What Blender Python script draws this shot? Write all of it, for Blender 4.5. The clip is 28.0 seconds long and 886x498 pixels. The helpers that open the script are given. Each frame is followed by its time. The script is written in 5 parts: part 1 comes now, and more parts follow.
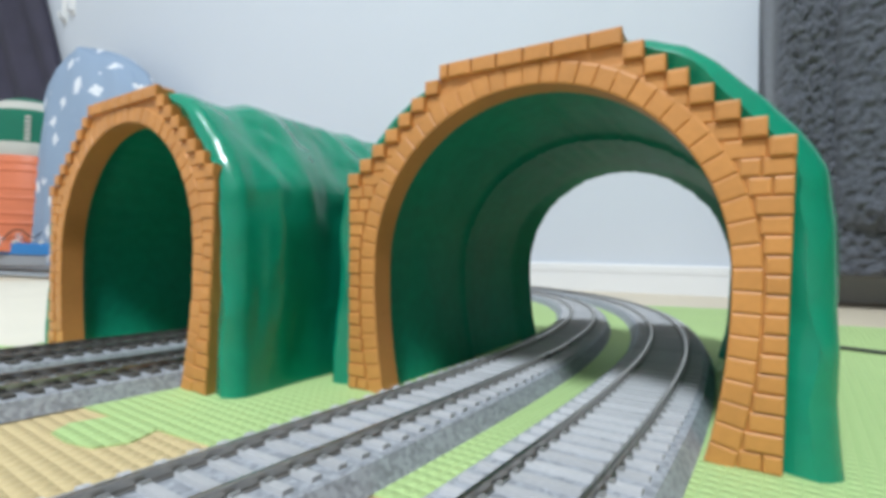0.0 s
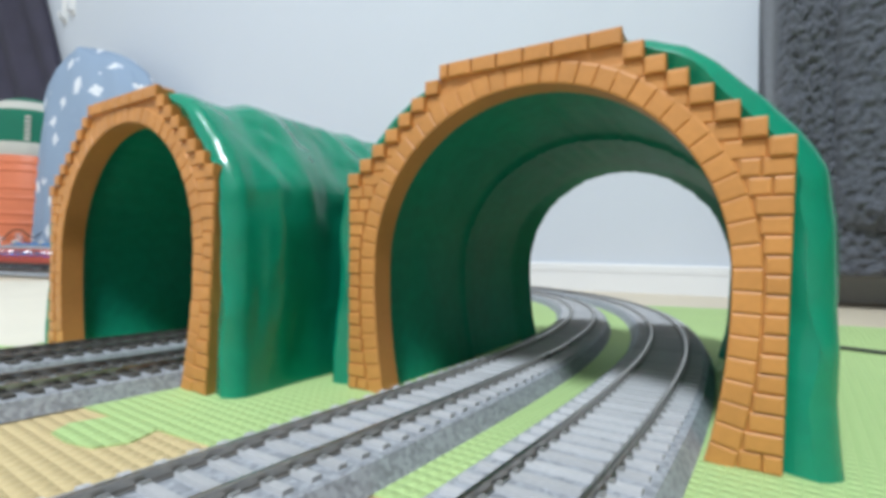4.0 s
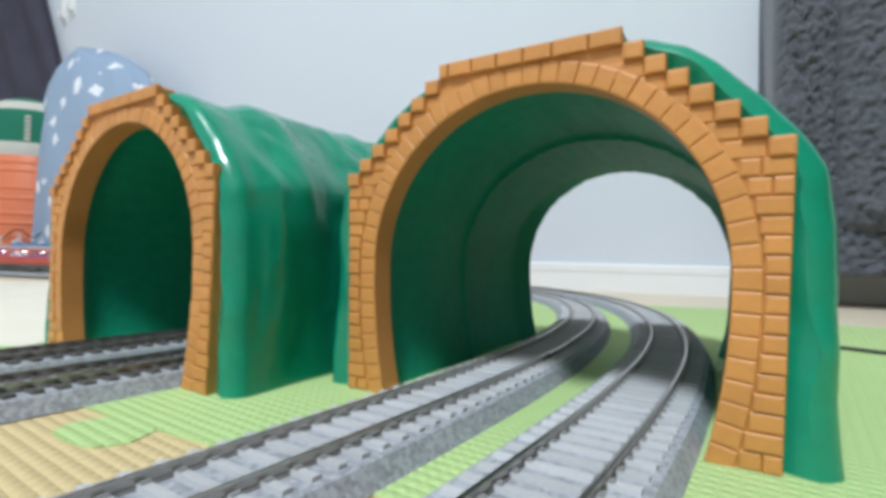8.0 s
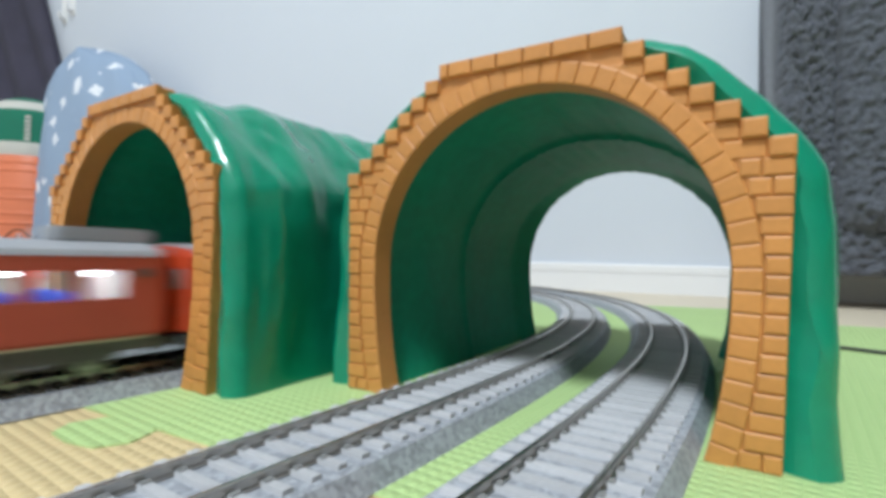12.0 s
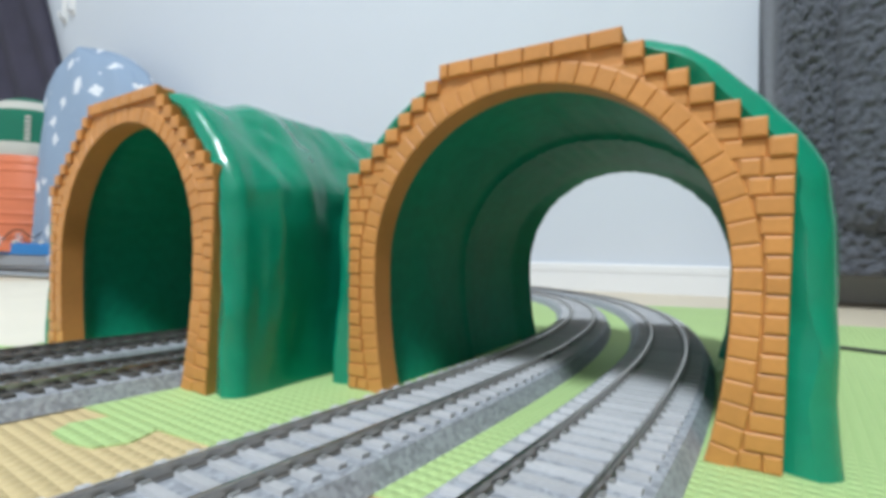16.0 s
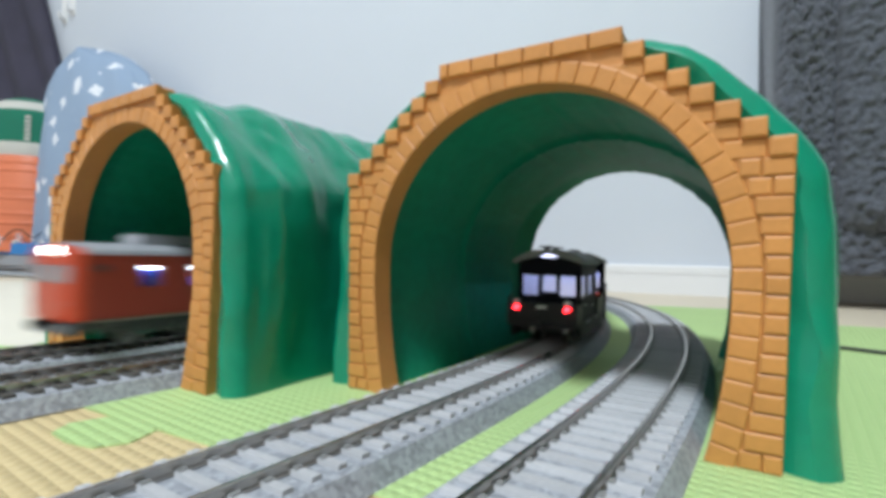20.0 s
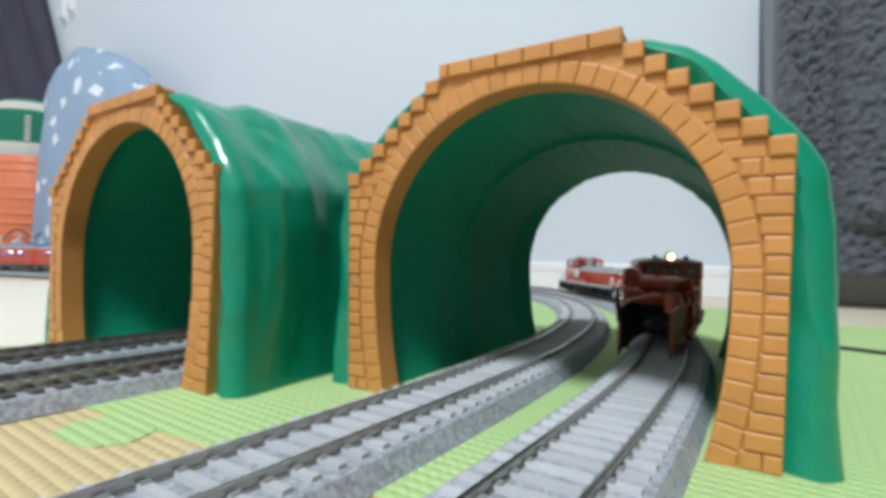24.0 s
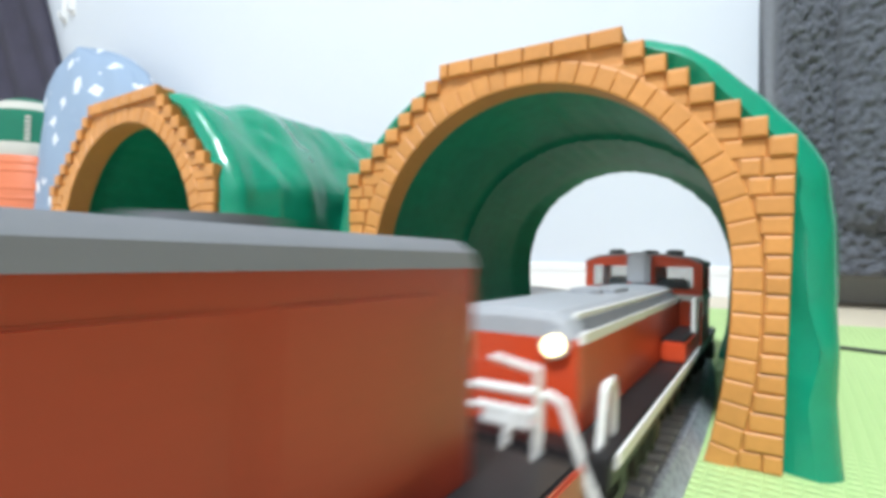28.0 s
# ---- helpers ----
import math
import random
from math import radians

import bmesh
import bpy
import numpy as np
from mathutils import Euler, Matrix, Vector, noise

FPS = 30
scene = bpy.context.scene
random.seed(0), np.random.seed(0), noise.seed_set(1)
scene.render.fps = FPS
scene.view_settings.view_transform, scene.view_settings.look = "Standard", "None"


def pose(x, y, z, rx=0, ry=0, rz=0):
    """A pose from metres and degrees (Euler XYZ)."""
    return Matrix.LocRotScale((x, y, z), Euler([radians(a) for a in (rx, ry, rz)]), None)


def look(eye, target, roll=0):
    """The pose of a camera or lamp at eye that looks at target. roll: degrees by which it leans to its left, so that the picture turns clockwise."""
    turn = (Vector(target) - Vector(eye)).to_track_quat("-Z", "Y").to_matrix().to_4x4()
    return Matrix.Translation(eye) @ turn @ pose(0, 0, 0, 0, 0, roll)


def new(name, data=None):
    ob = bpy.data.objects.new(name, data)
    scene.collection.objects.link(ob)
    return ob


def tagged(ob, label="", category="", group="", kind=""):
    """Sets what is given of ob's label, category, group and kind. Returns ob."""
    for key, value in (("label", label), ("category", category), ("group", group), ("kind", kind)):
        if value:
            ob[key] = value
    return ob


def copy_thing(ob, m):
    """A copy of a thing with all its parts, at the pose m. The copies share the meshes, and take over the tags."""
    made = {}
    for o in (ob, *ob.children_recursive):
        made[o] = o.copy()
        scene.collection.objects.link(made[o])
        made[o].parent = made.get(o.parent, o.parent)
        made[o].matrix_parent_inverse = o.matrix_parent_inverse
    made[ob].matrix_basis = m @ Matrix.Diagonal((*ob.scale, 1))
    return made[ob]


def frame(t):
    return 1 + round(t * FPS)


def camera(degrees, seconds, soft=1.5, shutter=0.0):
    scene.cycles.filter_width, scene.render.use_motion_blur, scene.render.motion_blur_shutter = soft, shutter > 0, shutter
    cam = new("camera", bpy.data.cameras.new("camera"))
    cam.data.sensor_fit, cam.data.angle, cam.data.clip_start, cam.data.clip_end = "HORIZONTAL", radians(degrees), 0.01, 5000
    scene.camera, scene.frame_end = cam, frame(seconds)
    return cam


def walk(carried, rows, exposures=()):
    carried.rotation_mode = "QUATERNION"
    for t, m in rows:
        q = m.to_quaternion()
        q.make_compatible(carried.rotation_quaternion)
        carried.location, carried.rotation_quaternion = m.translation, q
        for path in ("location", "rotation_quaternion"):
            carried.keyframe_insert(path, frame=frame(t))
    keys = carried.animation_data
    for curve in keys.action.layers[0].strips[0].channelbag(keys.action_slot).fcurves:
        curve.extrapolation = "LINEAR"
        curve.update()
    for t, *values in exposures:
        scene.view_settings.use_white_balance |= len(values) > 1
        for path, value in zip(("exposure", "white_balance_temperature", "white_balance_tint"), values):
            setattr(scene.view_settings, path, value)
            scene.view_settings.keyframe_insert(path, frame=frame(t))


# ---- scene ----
# ---- plan of the lines (lengths in metres, headings in radians from +y towards +x) ----
RAIL_Z = 0.008
STEP = 0.002
HEAD_0 = 0.586


def bend_at(s):
    """Curvature of the base line at s."""
    return float(np.interp(s, (-0.124, 0.0, 0.15, 0.30, 0.50, 0.58),
                           (0.0, -1.23, -1.44, -2.25, -2.30, -3.70)))


def base_line(start, wall_straight, back_straight):
    """Heading and place of the base line from s = start: near straight, long bend, straight along the wall, bend, straight back, half turn."""
    rows = []
    a, x, y, s, stage, run = HEAD_0, 0.0, 0.0, start, 0, 0.0
    while stage < 6:
        k = 0.0
        if stage == 0:
            k = bend_at(s)
            if a <= math.radians(-73):
                stage, run, k = 1, 0.0, 0.0
        elif stage == 1:
            if run >= wall_straight:
                stage = 2
        if stage == 2:
            k = -1 / 0.40
            if a <= HEAD_0 - math.pi:
                stage, run, k = 3, 0.0, 0.0
        elif stage == 3:
            if run >= back_straight:
                stage = 4
        if stage == 4:
            k = -1 / 0.70
            if a <= HEAD_0 - 2 * math.pi:
                stage, k = 6, 0.0
        rows.append((s, a, x, y))
        a += k * STEP
        x += math.sin(a) * STEP
        y += math.cos(a) * STEP
        s += STEP
        run += STEP
    return np.array(rows)


def make_line():
    start = -0.40
    wall_straight, back_straight = 0.5, 0.5
    for _ in range(8):
        r = base_line(start, wall_straight, back_straight)
        dx, dy = r[-1, 2] - r[0, 2], r[-1, 3] - r[0, 3]
        # move the end back onto the start: along the wall (heading -73) and along the straight back
        m = np.array([[math.sin(math.radians(-73)), math.sin(HEAD_0 - math.pi)], [math.cos(math.radians(-73)), math.cos(HEAD_0 - math.pi)]])
        p, q = np.linalg.solve(m, [-dx, -dy])
        wall_straight += p
        back_straight += q
    r = base_line(start, wall_straight, back_straight)
    i = int(round((0 - start) / STEP))
    r[:, 2] += 0.0383 - r[i, 2]
    r[:, 3] += 0.2199 - r[i, 3]
    return r


LINE = make_line()
LAP = LINE[-1, 0] - LINE[0, 0]


OFF_A, OFF_B, OFF_D, OFF_C = 0.0, 0.0512, -0.107, -0.158


def run_of(off):
    """The line that runs off metres to the right of the base line: its own length, place and heading; length 0 where the base has s = 0."""
    x = LINE[:, 2] + np.cos(LINE[:, 1]) * off
    y = LINE[:, 3] - np.sin(LINE[:, 1]) * off
    d = np.concatenate(([0], np.cumsum(np.hypot(np.diff(x), np.diff(y)))))
    i = int(np.argmin(abs(LINE[:, 0])))
    return np.stack([d - d[i], x, y, LINE[:, 1]], 1)


RUNS = {o: run_of(o) for o in (OFF_A, OFF_B, OFF_C, OFF_D)}


def on_line(off, d):
    """Point and heading at length d on that line, which is closed."""
    r = RUNS[off]
    d = (d - r[0, 0]) % (r[-1, 0] - r[0, 0]) + r[0, 0]
    return tuple(float(np.interp(d, r[:, 0], r[:, j])) for j in (1, 2, 3))
# ---- camera, motion timing, light ----
cam = camera(82.11, 28.0, soft=4.3, shutter=1.0)
EYE = Vector((0.0, 0.0, 0.0475))
TILT = 0.01556
cam_pose = look(EYE, EYE + Vector((0, math.cos(TILT), math.sin(TILT))), roll=1.29)
walk(cam, [(0, cam_pose), (28, cam_pose)],
     exposures=[(0, 0.0, 6500, 10), (26.2, 0.0, 6500, 10), (27.0, 0.14, 6500, 10), (27.6, 0.42, 6550, 10), (28, 0.50, 6550, 10)])

world = bpy.data.worlds.new("room_air")
world.use_nodes = True
world.node_tree.nodes["Background"].inputs[0].default_value = (0.75, 0.85, 1.0, 1)
world.node_tree.nodes["Background"].inputs[1].default_value = 0.05
scene.world = world


def area_lamp(name, eye, target, size, power, color):
    data = bpy.data.lights.new(name, "AREA")
    data.shape, data.size, data.energy, data.color = "DISK", size, power, color
    ob = new(name, data)
    ob.matrix_world = look(eye, target)
    return ob


area_lamp("ceiling_lamp", (-0.62, -1.05, 2.28), (-0.62, -1.04, 0), 0.6, 88, (0.885, 1.0, 1.105))
# ---- materials ----
def nodes_of(name):
    m = bpy.data.materials.new(name)
    m.use_nodes = True
    return m, m.node_tree.nodes, m.node_tree.links, m.node_tree.nodes["Principled BSDF"]


def material(name, color, rough=0.5, metal=0.0, vary=0.12, scale=60.0, bump=0.0, fine=900.0, coat=0.0, per_piece=0.0, spread=0.0):
    """A surface of one colour with stains at a large scale, grain at a small one and fine relief."""
    m, n, l, b = nodes_of(name)
    co = n.new("ShaderNodeTexCoord")
    big, small = n.new("ShaderNodeTexNoise"), n.new("ShaderNodeTexNoise")
    big.inputs["Scale"].default_value, small.inputs["Scale"].default_value = scale, fine
    big.inputs["Detail"].default_value = 5
    for t in (big, small):
        l.new(co.outputs["Object"], t.inputs["Vector"])
    mix = n.new("ShaderNodeMix")
    mix.data_type = "FLOAT"
    mix.inputs[0].default_value = 0.4
    l.new(big.outputs["Fac"], mix.inputs[2])
    l.new(small.outputs["Fac"], mix.inputs[3])
    val = n.new("ShaderNodeMapRange")
    val.inputs["From Min"].default_value, val.inputs["From Max"].default_value = 0.3, 0.7
    val.inputs["To Min"].default_value, val.inputs["To Max"].default_value = 1 - vary, 1 + vary
    l.new(mix.outputs[0], val.inputs["Value"])
    hsv = n.new("ShaderNodeHueSaturation")
    hsv.inputs["Color"].default_value = (*color, 1)
    source = val.outputs["Result"]
    if per_piece:
        info = n.new("ShaderNodeObjectInfo")
        pm = n.new("ShaderNodeMapRange")
        pm.inputs["To Min"].default_value, pm.inputs["To Max"].default_value = 1 - per_piece, 1 + per_piece
        l.new(info.outputs["Random"], pm.inputs["Value"])
        mul = n.new("ShaderNodeMath")
        mul.operation = "MULTIPLY"
        l.new(pm.outputs["Result"], mul.inputs[0])
        l.new(source, mul.inputs[1])
        source = mul.outputs[0]
    l.new(source, hsv.inputs["Value"])
    l.new(hsv.outputs["Color"], b.inputs["Base Color"])
    rm = n.new("ShaderNodeMapRange")
    rm.inputs["To Min"].default_value, rm.inputs["To Max"].default_value = max(0.02, rough - 0.08 - spread), min(1, rough + 0.08 + spread)
    l.new(big.outputs["Fac"], rm.inputs["Value"])
    l.new(rm.outputs["Result"], b.inputs["Roughness"])
    b.inputs["Metallic"].default_value = metal
    b.inputs["Coat Weight"].default_value = coat
    if bump:
        bp = n.new("ShaderNodeBump")
        bp.inputs["Strength"].default_value = bump
        bp.inputs["Distance"].default_value = 0.0006
        l.new(mix.outputs[0], bp.inputs["Height"])
        l.new(bp.outputs["Normal"], b.inputs["Normal"])
    return m


def glow(name, color, strength):
    m, n, l, b = nodes_of(name)
    b.inputs["Base Color"].default_value = (*color, 1)
    b.inputs["Emission Color"].default_value = (*color, 1)
    b.inputs["Emission Strength"].default_value = strength
    return m


def glass(name, tint=(0.9, 0.95, 1.0), rough=0.05, alpha=0.25):
    """A thin pane: mostly clear, with a real gloss."""
    m, n, l, b = nodes_of(name)
    b.inputs["Base Color"].default_value = (*tint, 1)
    b.inputs["Roughness"].default_value = rough
    b.inputs["Alpha"].default_value = alpha
    b.inputs["IOR"].default_value = 1.45
    return m


def speckle(name, dark, light, scale, rough=0.9, bump=0.6):
    """Cast ballast: grey stones of mixed lightness."""
    m, n, l, b = nodes_of(name)
    co = n.new("ShaderNodeTexCoord")
    v, t = n.new("ShaderNodeTexVoronoi"), n.new("ShaderNodeTexNoise")
    v.inputs["Scale"].default_value, t.inputs["Scale"].default_value = scale, scale * 0.12
    t.inputs["Detail"].default_value = 4
    for k in (v, t):
        l.new(co.outputs["Object"], k.inputs["Vector"])
    sep = n.new("ShaderNodeSeparateColor")
    l.new(v.outputs["Color"], sep.inputs[0])
    mix = n.new("ShaderNodeMix")
    mix.data_type = "FLOAT"
    mix.inputs[0].default_value = 0.35
    l.new(sep.outputs[0], mix.inputs[2])
    l.new(t.outputs["Fac"], mix.inputs[3])
    ramp = n.new("ShaderNodeValToRGB")
    ramp.color_ramp.elements[0].color, ramp.color_ramp.elements[1].color = (*dark, 1), (*light, 1)
    ramp.color_ramp.elements[0].position, ramp.color_ramp.elements[1].position = 0.1, 0.9
    l.new(mix.outputs[0], ramp.inputs[0])
    l.new(ramp.outputs[0], b.inputs["Base Color"])
    b.inputs["Roughness"].default_value = rough
    bp = n.new("ShaderNodeBump")
    bp.inputs["Strength"].default_value, bp.inputs["Distance"].default_value = bump, 0.0008
    l.new(mix.outputs[0], bp.inputs["Height"])
    l.new(bp.outputs["Normal"], b.inputs["Normal"])
    return m


M_GREEN = material("green_moulded_plastic", (0.004, 0.240, 0.142), 0.20, vary=0.12, scale=26, bump=0.12, fine=240, spread=0.04)
M_LINING = material("matt_green_inner_plastic", (0.004, 0.235, 0.138), 0.50, vary=0.22, scale=22, bump=0.25, fine=240)
M_LINING.node_tree.nodes["Principled BSDF"].inputs["Specular IOR Level"].default_value = 0.25
M_BRICK = material("ochre_brick_plastic", (0.565, 0.244, 0.064), 0.45, vary=0.10, scale=70, bump=0.15, fine=700, per_piece=0.06)
M_MORTAR = material("ochre_joint_plastic", (0.555, 0.236, 0.062), 0.5, vary=0.10, scale=70, bump=0.15, fine=700)
M_BALLAST = speckle("grey_cast_ballast", (0.21, 0.22, 0.235), (0.43, 0.445, 0.48), 900)
M_SLEEPER = material("pale_concrete_sleeper", (0.45, 0.447, 0.452), 0.75, vary=0.12, scale=120, bump=0.3, per_piece=0.10)
M_SLEEPER_DARK = material("dark_brown_sleeper", (0.085, 0.078, 0.068), 0.75, vary=0.2, scale=120, bump=0.3, per_piece=0.15)
M_RAIL = material("nickel_silver_rail", (0.42, 0.40, 0.37), 0.30, metal=1.0, vary=0.15, scale=30)
M_CHAIR = material("grey_rail_chair", (0.24, 0.24, 0.23), 0.6, vary=0.1)
M_WALL = material("bluish_white_wallpaper", (0.62, 0.650, 0.70), 0.85, vary=0.025, scale=3, bump=0.25, fine=420)
# tones of two unseen room sides, chosen to tune the bounced light
M_DARKSIDE = material("dark_brown_unseen_side", (0.10, 0.085, 0.075), 0.9, vary=0.2, scale=6)
M_FILLSIDE = material("greige_fill_side", (0.30, 0.28, 0.26), 0.9, vary=0.2, scale=6)
M_SKIRT = material("white_skirting_board", (0.80, 0.79, 0.78), 0.4, vary=0.02, scale=8)
M_FLOOR = material("pale_beige_floor_sheet", (0.72, 0.62, 0.47), 0.5, vary=0.05, scale=7, bump=0.05)
M_CEIL = material("white_ceiling_paper", (0.8, 0.8, 0.8), 0.9, vary=0.03, scale=3)
M_ORANGE_RED = material("vermilion_paint", (0.52, 0.055, 0.016), 0.32, vary=0.06, scale=40, bump=0.05)
M_RED = material("deep_red_paint", (0.46, 0.080, 0.052), 0.38, vary=0.08, scale=40, bump=0.05)
M_PLOUGH = material("orange_red_machine_paint", (0.50, 0.068, 0.024), 0.5, vary=0.10, scale=60, bump=0.1)
M_LOCOROOF = material("mid_grey_roof_paint", (0.16, 0.165, 0.175), 0.6, vary=0.12, scale=50, bump=0.08)
M_LOCORED = material("vermilion_locomotive_paint", (0.36, 0.040, 0.017), 0.34, vary=0.10, scale=40, bump=0.06)
M_LENS = material("unlit_lamp_lens", (0.30, 0.30, 0.31), 0.2, vary=0.05)
M_GREY = material("light_grey_roof_paint", (0.33, 0.34, 0.36), 0.55, vary=0.10, scale=50, bump=0.08)
M_DKGREY = material("dark_grey_fittings", (0.11, 0.115, 0.12), 0.55, vary=0.15, scale=60)
M_BLACK = material("black_underframe", (0.014, 0.014, 0.015), 0.5, vary=0.25, scale=80)
M_COACH = material("blue_black_van_paint", (0.004, 0.004, 0.008), 0.62, vary=0.2, scale=50)
M_VANROOF = material("dark_grey_van_roof", (0.25, 0.245, 0.235), 0.65, vary=0.15, scale=50)
M_COACH.node_tree.nodes["Principled BSDF"].inputs["Specular IOR Level"].default_value = 0.15
M_BLACK.node_tree.nodes["Principled BSDF"].inputs["Specular IOR Level"].default_value = 0.3
M_WHITE = material("white_painted_metal", (0.75, 0.74, 0.71), 0.4, vary=0.05)
M_STEEL = material("wheel_steel", (0.35, 0.34, 0.33), 0.35, metal=1.0, vary=0.15)
M_SEAT = material("blue_seat_cloth", (0.02, 0.07, 0.55), 0.7, vary=0.1)
M_SALOON = material("cream_saloon_lining", (0.70, 0.66, 0.58), 0.7, vary=0.05)
M_GLASS = glass("clear_window_glass", (0.16, 0.18, 0.19), 0.05, 0.18)
M_VANGLASS = glass("milky_van_window", (0.74, 0.78, 1.0), 0.12, 0.5)
# dark tint stands in for the unlit cab interior behind the side panes
M_DARKGLASS = glass("darkened_window_glass", (0.10, 0.11, 0.12), 0.08, 0.75)
M_ENDGLASS = glass("grey_end_window_glass", (0.34, 0.33, 0.34), 0.15, 0.85)
M_CABGLASS = glass("greyish_cab_glass", (0.42, 0.41, 0.41), 0.12, 0.45)
M_LAMP = glow("warm_headlight", (1.0, 0.80, 0.42), 5.0)
M_LAMPCOLD = glow("cold_headlight", (1.0, 0.93, 0.88), 9.0)
M_TAIL = glow("red_tail_light", (1.0, 0.02, 0.03), 12.0)
M_TUBE = glow("saloon_light_strip", (0.86, 0.93, 1.0), 15.0)
M_VANLIGHT = glow("van_ceiling_light", (0.66, 0.71, 1.0), 10.0)
M_MATGREEN = material("light_green_foam_mat", (0.44, 0.60, 0.245), 0.75, vary=0.06, scale=14, bump=0.2)
M_MATTAN = material("tan_foam_mat", (0.62, 0.48, 0.25), 0.75, vary=0.06, scale=14, bump=0.2)
M_MATCREAM = material("cream_foam_mat", (0.80, 0.73, 0.60), 0.75, vary=0.05, scale=14, bump=0.2)


# ---- mesh helpers ----
def part(name, bm, mat, parent, label="", smooth=0.0):
    """Link a bmesh as one mesh object under a thing or a part."""
    me = bpy.data.meshes.new(name)
    bmesh.ops.recalc_face_normals(bm, faces=bm.faces)
    bm.to_mesh(me)
    bm.free()
    mats = mat if isinstance(mat, (list, tuple)) else [mat]
    for k in mats:
        me.materials.append(k)
    if smooth:
        me.polygons.foreach_set("use_smooth", [True] * len(me.polygons))
        me.set_sharp_from_angle(angle=smooth)
    ob = new(name, me)
    ob.parent = parent
    if label:
        tagged(ob, label)
    return ob


def thing(name, label, category, group="", kind=""):
    return tagged(new(name), label, category, group, kind)


def box(bm, x0, x1, y0, y1, z0, z1, bevel=0.0, m=None):
    made = bmesh.ops.create_cube(bm, size=1.0)["verts"]
    t = Matrix.Translation(((x0 + x1) / 2, (y0 + y1) / 2, (z0 + z1) / 2)) @ Matrix.Diagonal((abs(x1 - x0), abs(y1 - y0), abs(z1 - z0), 1))
    bmesh.ops.transform(bm, matrix=(m or Matrix()) @ t, verts=made)
    if bevel:
        edges = list({e for v in made for e in v.link_edges})
        bmesh.ops.bevel(bm, geom=edges, offset=bevel, segments=2, affect="EDGES", clamp_overlap=True)
    return bm


def rod(bm, a, b, r, seg=10, r2=None):
    a, b = Vector(a), Vector(b)
    made = bmesh.ops.create_cone(bm, cap_ends=True, segments=seg, radius1=r, radius2=r if r2 is None else r2, depth=(b - a).length)["verts"]
    m = Matrix.Translation((a + b) / 2) @ (b - a).to_track_quat("Z", "Y").to_matrix().to_4x4()
    bmesh.ops.transform(bm, matrix=m, verts=made)
    return bm


def loft(bm, rings, close=True, caps=True):
    """Skin over rings of equal length."""
    vs = [[bm.verts.new(p) for p in r] for r in rings]
    n = len(rings[0])
    for a, b in zip(vs, vs[1:]):
        for i in range(n if close else n - 1):
            j = (i + 1) % n
            bm.faces.new((a[i], a[j], b[j], b[i]))
    if caps and close:
        bm.faces.new(vs[0])
        bm.faces.new(list(reversed(vs[-1])))
    return bm


def B():
    return bmesh.new()
# ---- room ----
FLOOR_Z = -0.004
WALL_SLOPE = -0.42


def wall_y(x):
    return 0.785 + WALL_SLOPE * (x - 0.437)


def slab(name, quad, z0, z1, mat, label, category="wall"):
    bm = B()
    lo = [bm.verts.new((x, y, z0)) for x, y in quad]
    hi = [bm.verts.new((x, y, z1)) for x, y in quad]
    bm.faces.new(lo)
    bm.faces.new(hi)
    for i in range(4):
        j = (i + 1) % 4
        bm.faces.new((lo[i], lo[j], hi[j], hi[i]))
    return tagged(part(name, bm, mat, None), label, category, kind="structure")


XL, XR, YB, ZT = -2.3, 1.7, -1.9, 2.35
slab("floor", [(XL, YB), (XR, YB), (XR, 2.0), (XL, 2.0)], FLOOR_Z - 0.05, FLOOR_Z, M_FLOOR, "pale beige smooth room floor", "floor")
slab("wall_north", [(XL, wall_y(XL)), (XR, wall_y(XR)), (XR, wall_y(XR) + 0.1), (XL, wall_y(XL) + 0.1)], FLOOR_Z, ZT, M_WALL, "bluish white papered room wall")
# west, south, east sides and ceiling are unseen, added to close the room
slab("wall_west", [(XL - 0.1, YB), (XL, YB), (XL, 2.0), (XL - 0.1, 2.0)], FLOOR_Z, ZT, M_WALL, "bluish white papered room wall")
# south is toned for fill light, east dark to hold bounce down
slab("wall_south", [(XL, YB - 0.1), (XR, YB - 0.1), (XR, YB), (XL, YB)], FLOOR_Z, ZT, M_FILLSIDE, "unseen side of the room, greige to add fill light")
slab("wall_east", [(XR, YB), (XR + 0.1, YB), (XR + 0.1, 2.0), (XR, 2.0)], FLOOR_Z, ZT, M_DARKSIDE, "unseen side of the room, dark to cut bounced light")
slab("ceiling", [(XL, YB), (XR, YB), (XR, 2.0), (XL, 2.0)], ZT, ZT + 0.05, M_CEIL, "white papered ceiling", "ceiling")

# skirting: a board with a rounded lip along the wall
bm = B()
ux, uy = 1 / math.hypot(1, WALL_SLOPE), WALL_SLOPE / math.hypot(1, WALL_SLOPE)
prof = [(0, FLOOR_Z), (0.009, FLOOR_Z), (0.009, 0.026), (0.0075, 0.0265), (0.0075, 0.028), (0.009, 0.0285), (0.009, 0.0395), (0.007, 0.0425), (0, 0.0425)]
rings = []
for x in (XL + 0.01, XR - 0.01):
    rings.append([(x + uy * o, wall_y(x) - ux * o, z) for o, z in prof])
loft(bm, rings)
tagged(part("baseboard", bm, M_SKIRT, None), "white plastic skirting board with a grooved lip", "skirting", kind="structure")


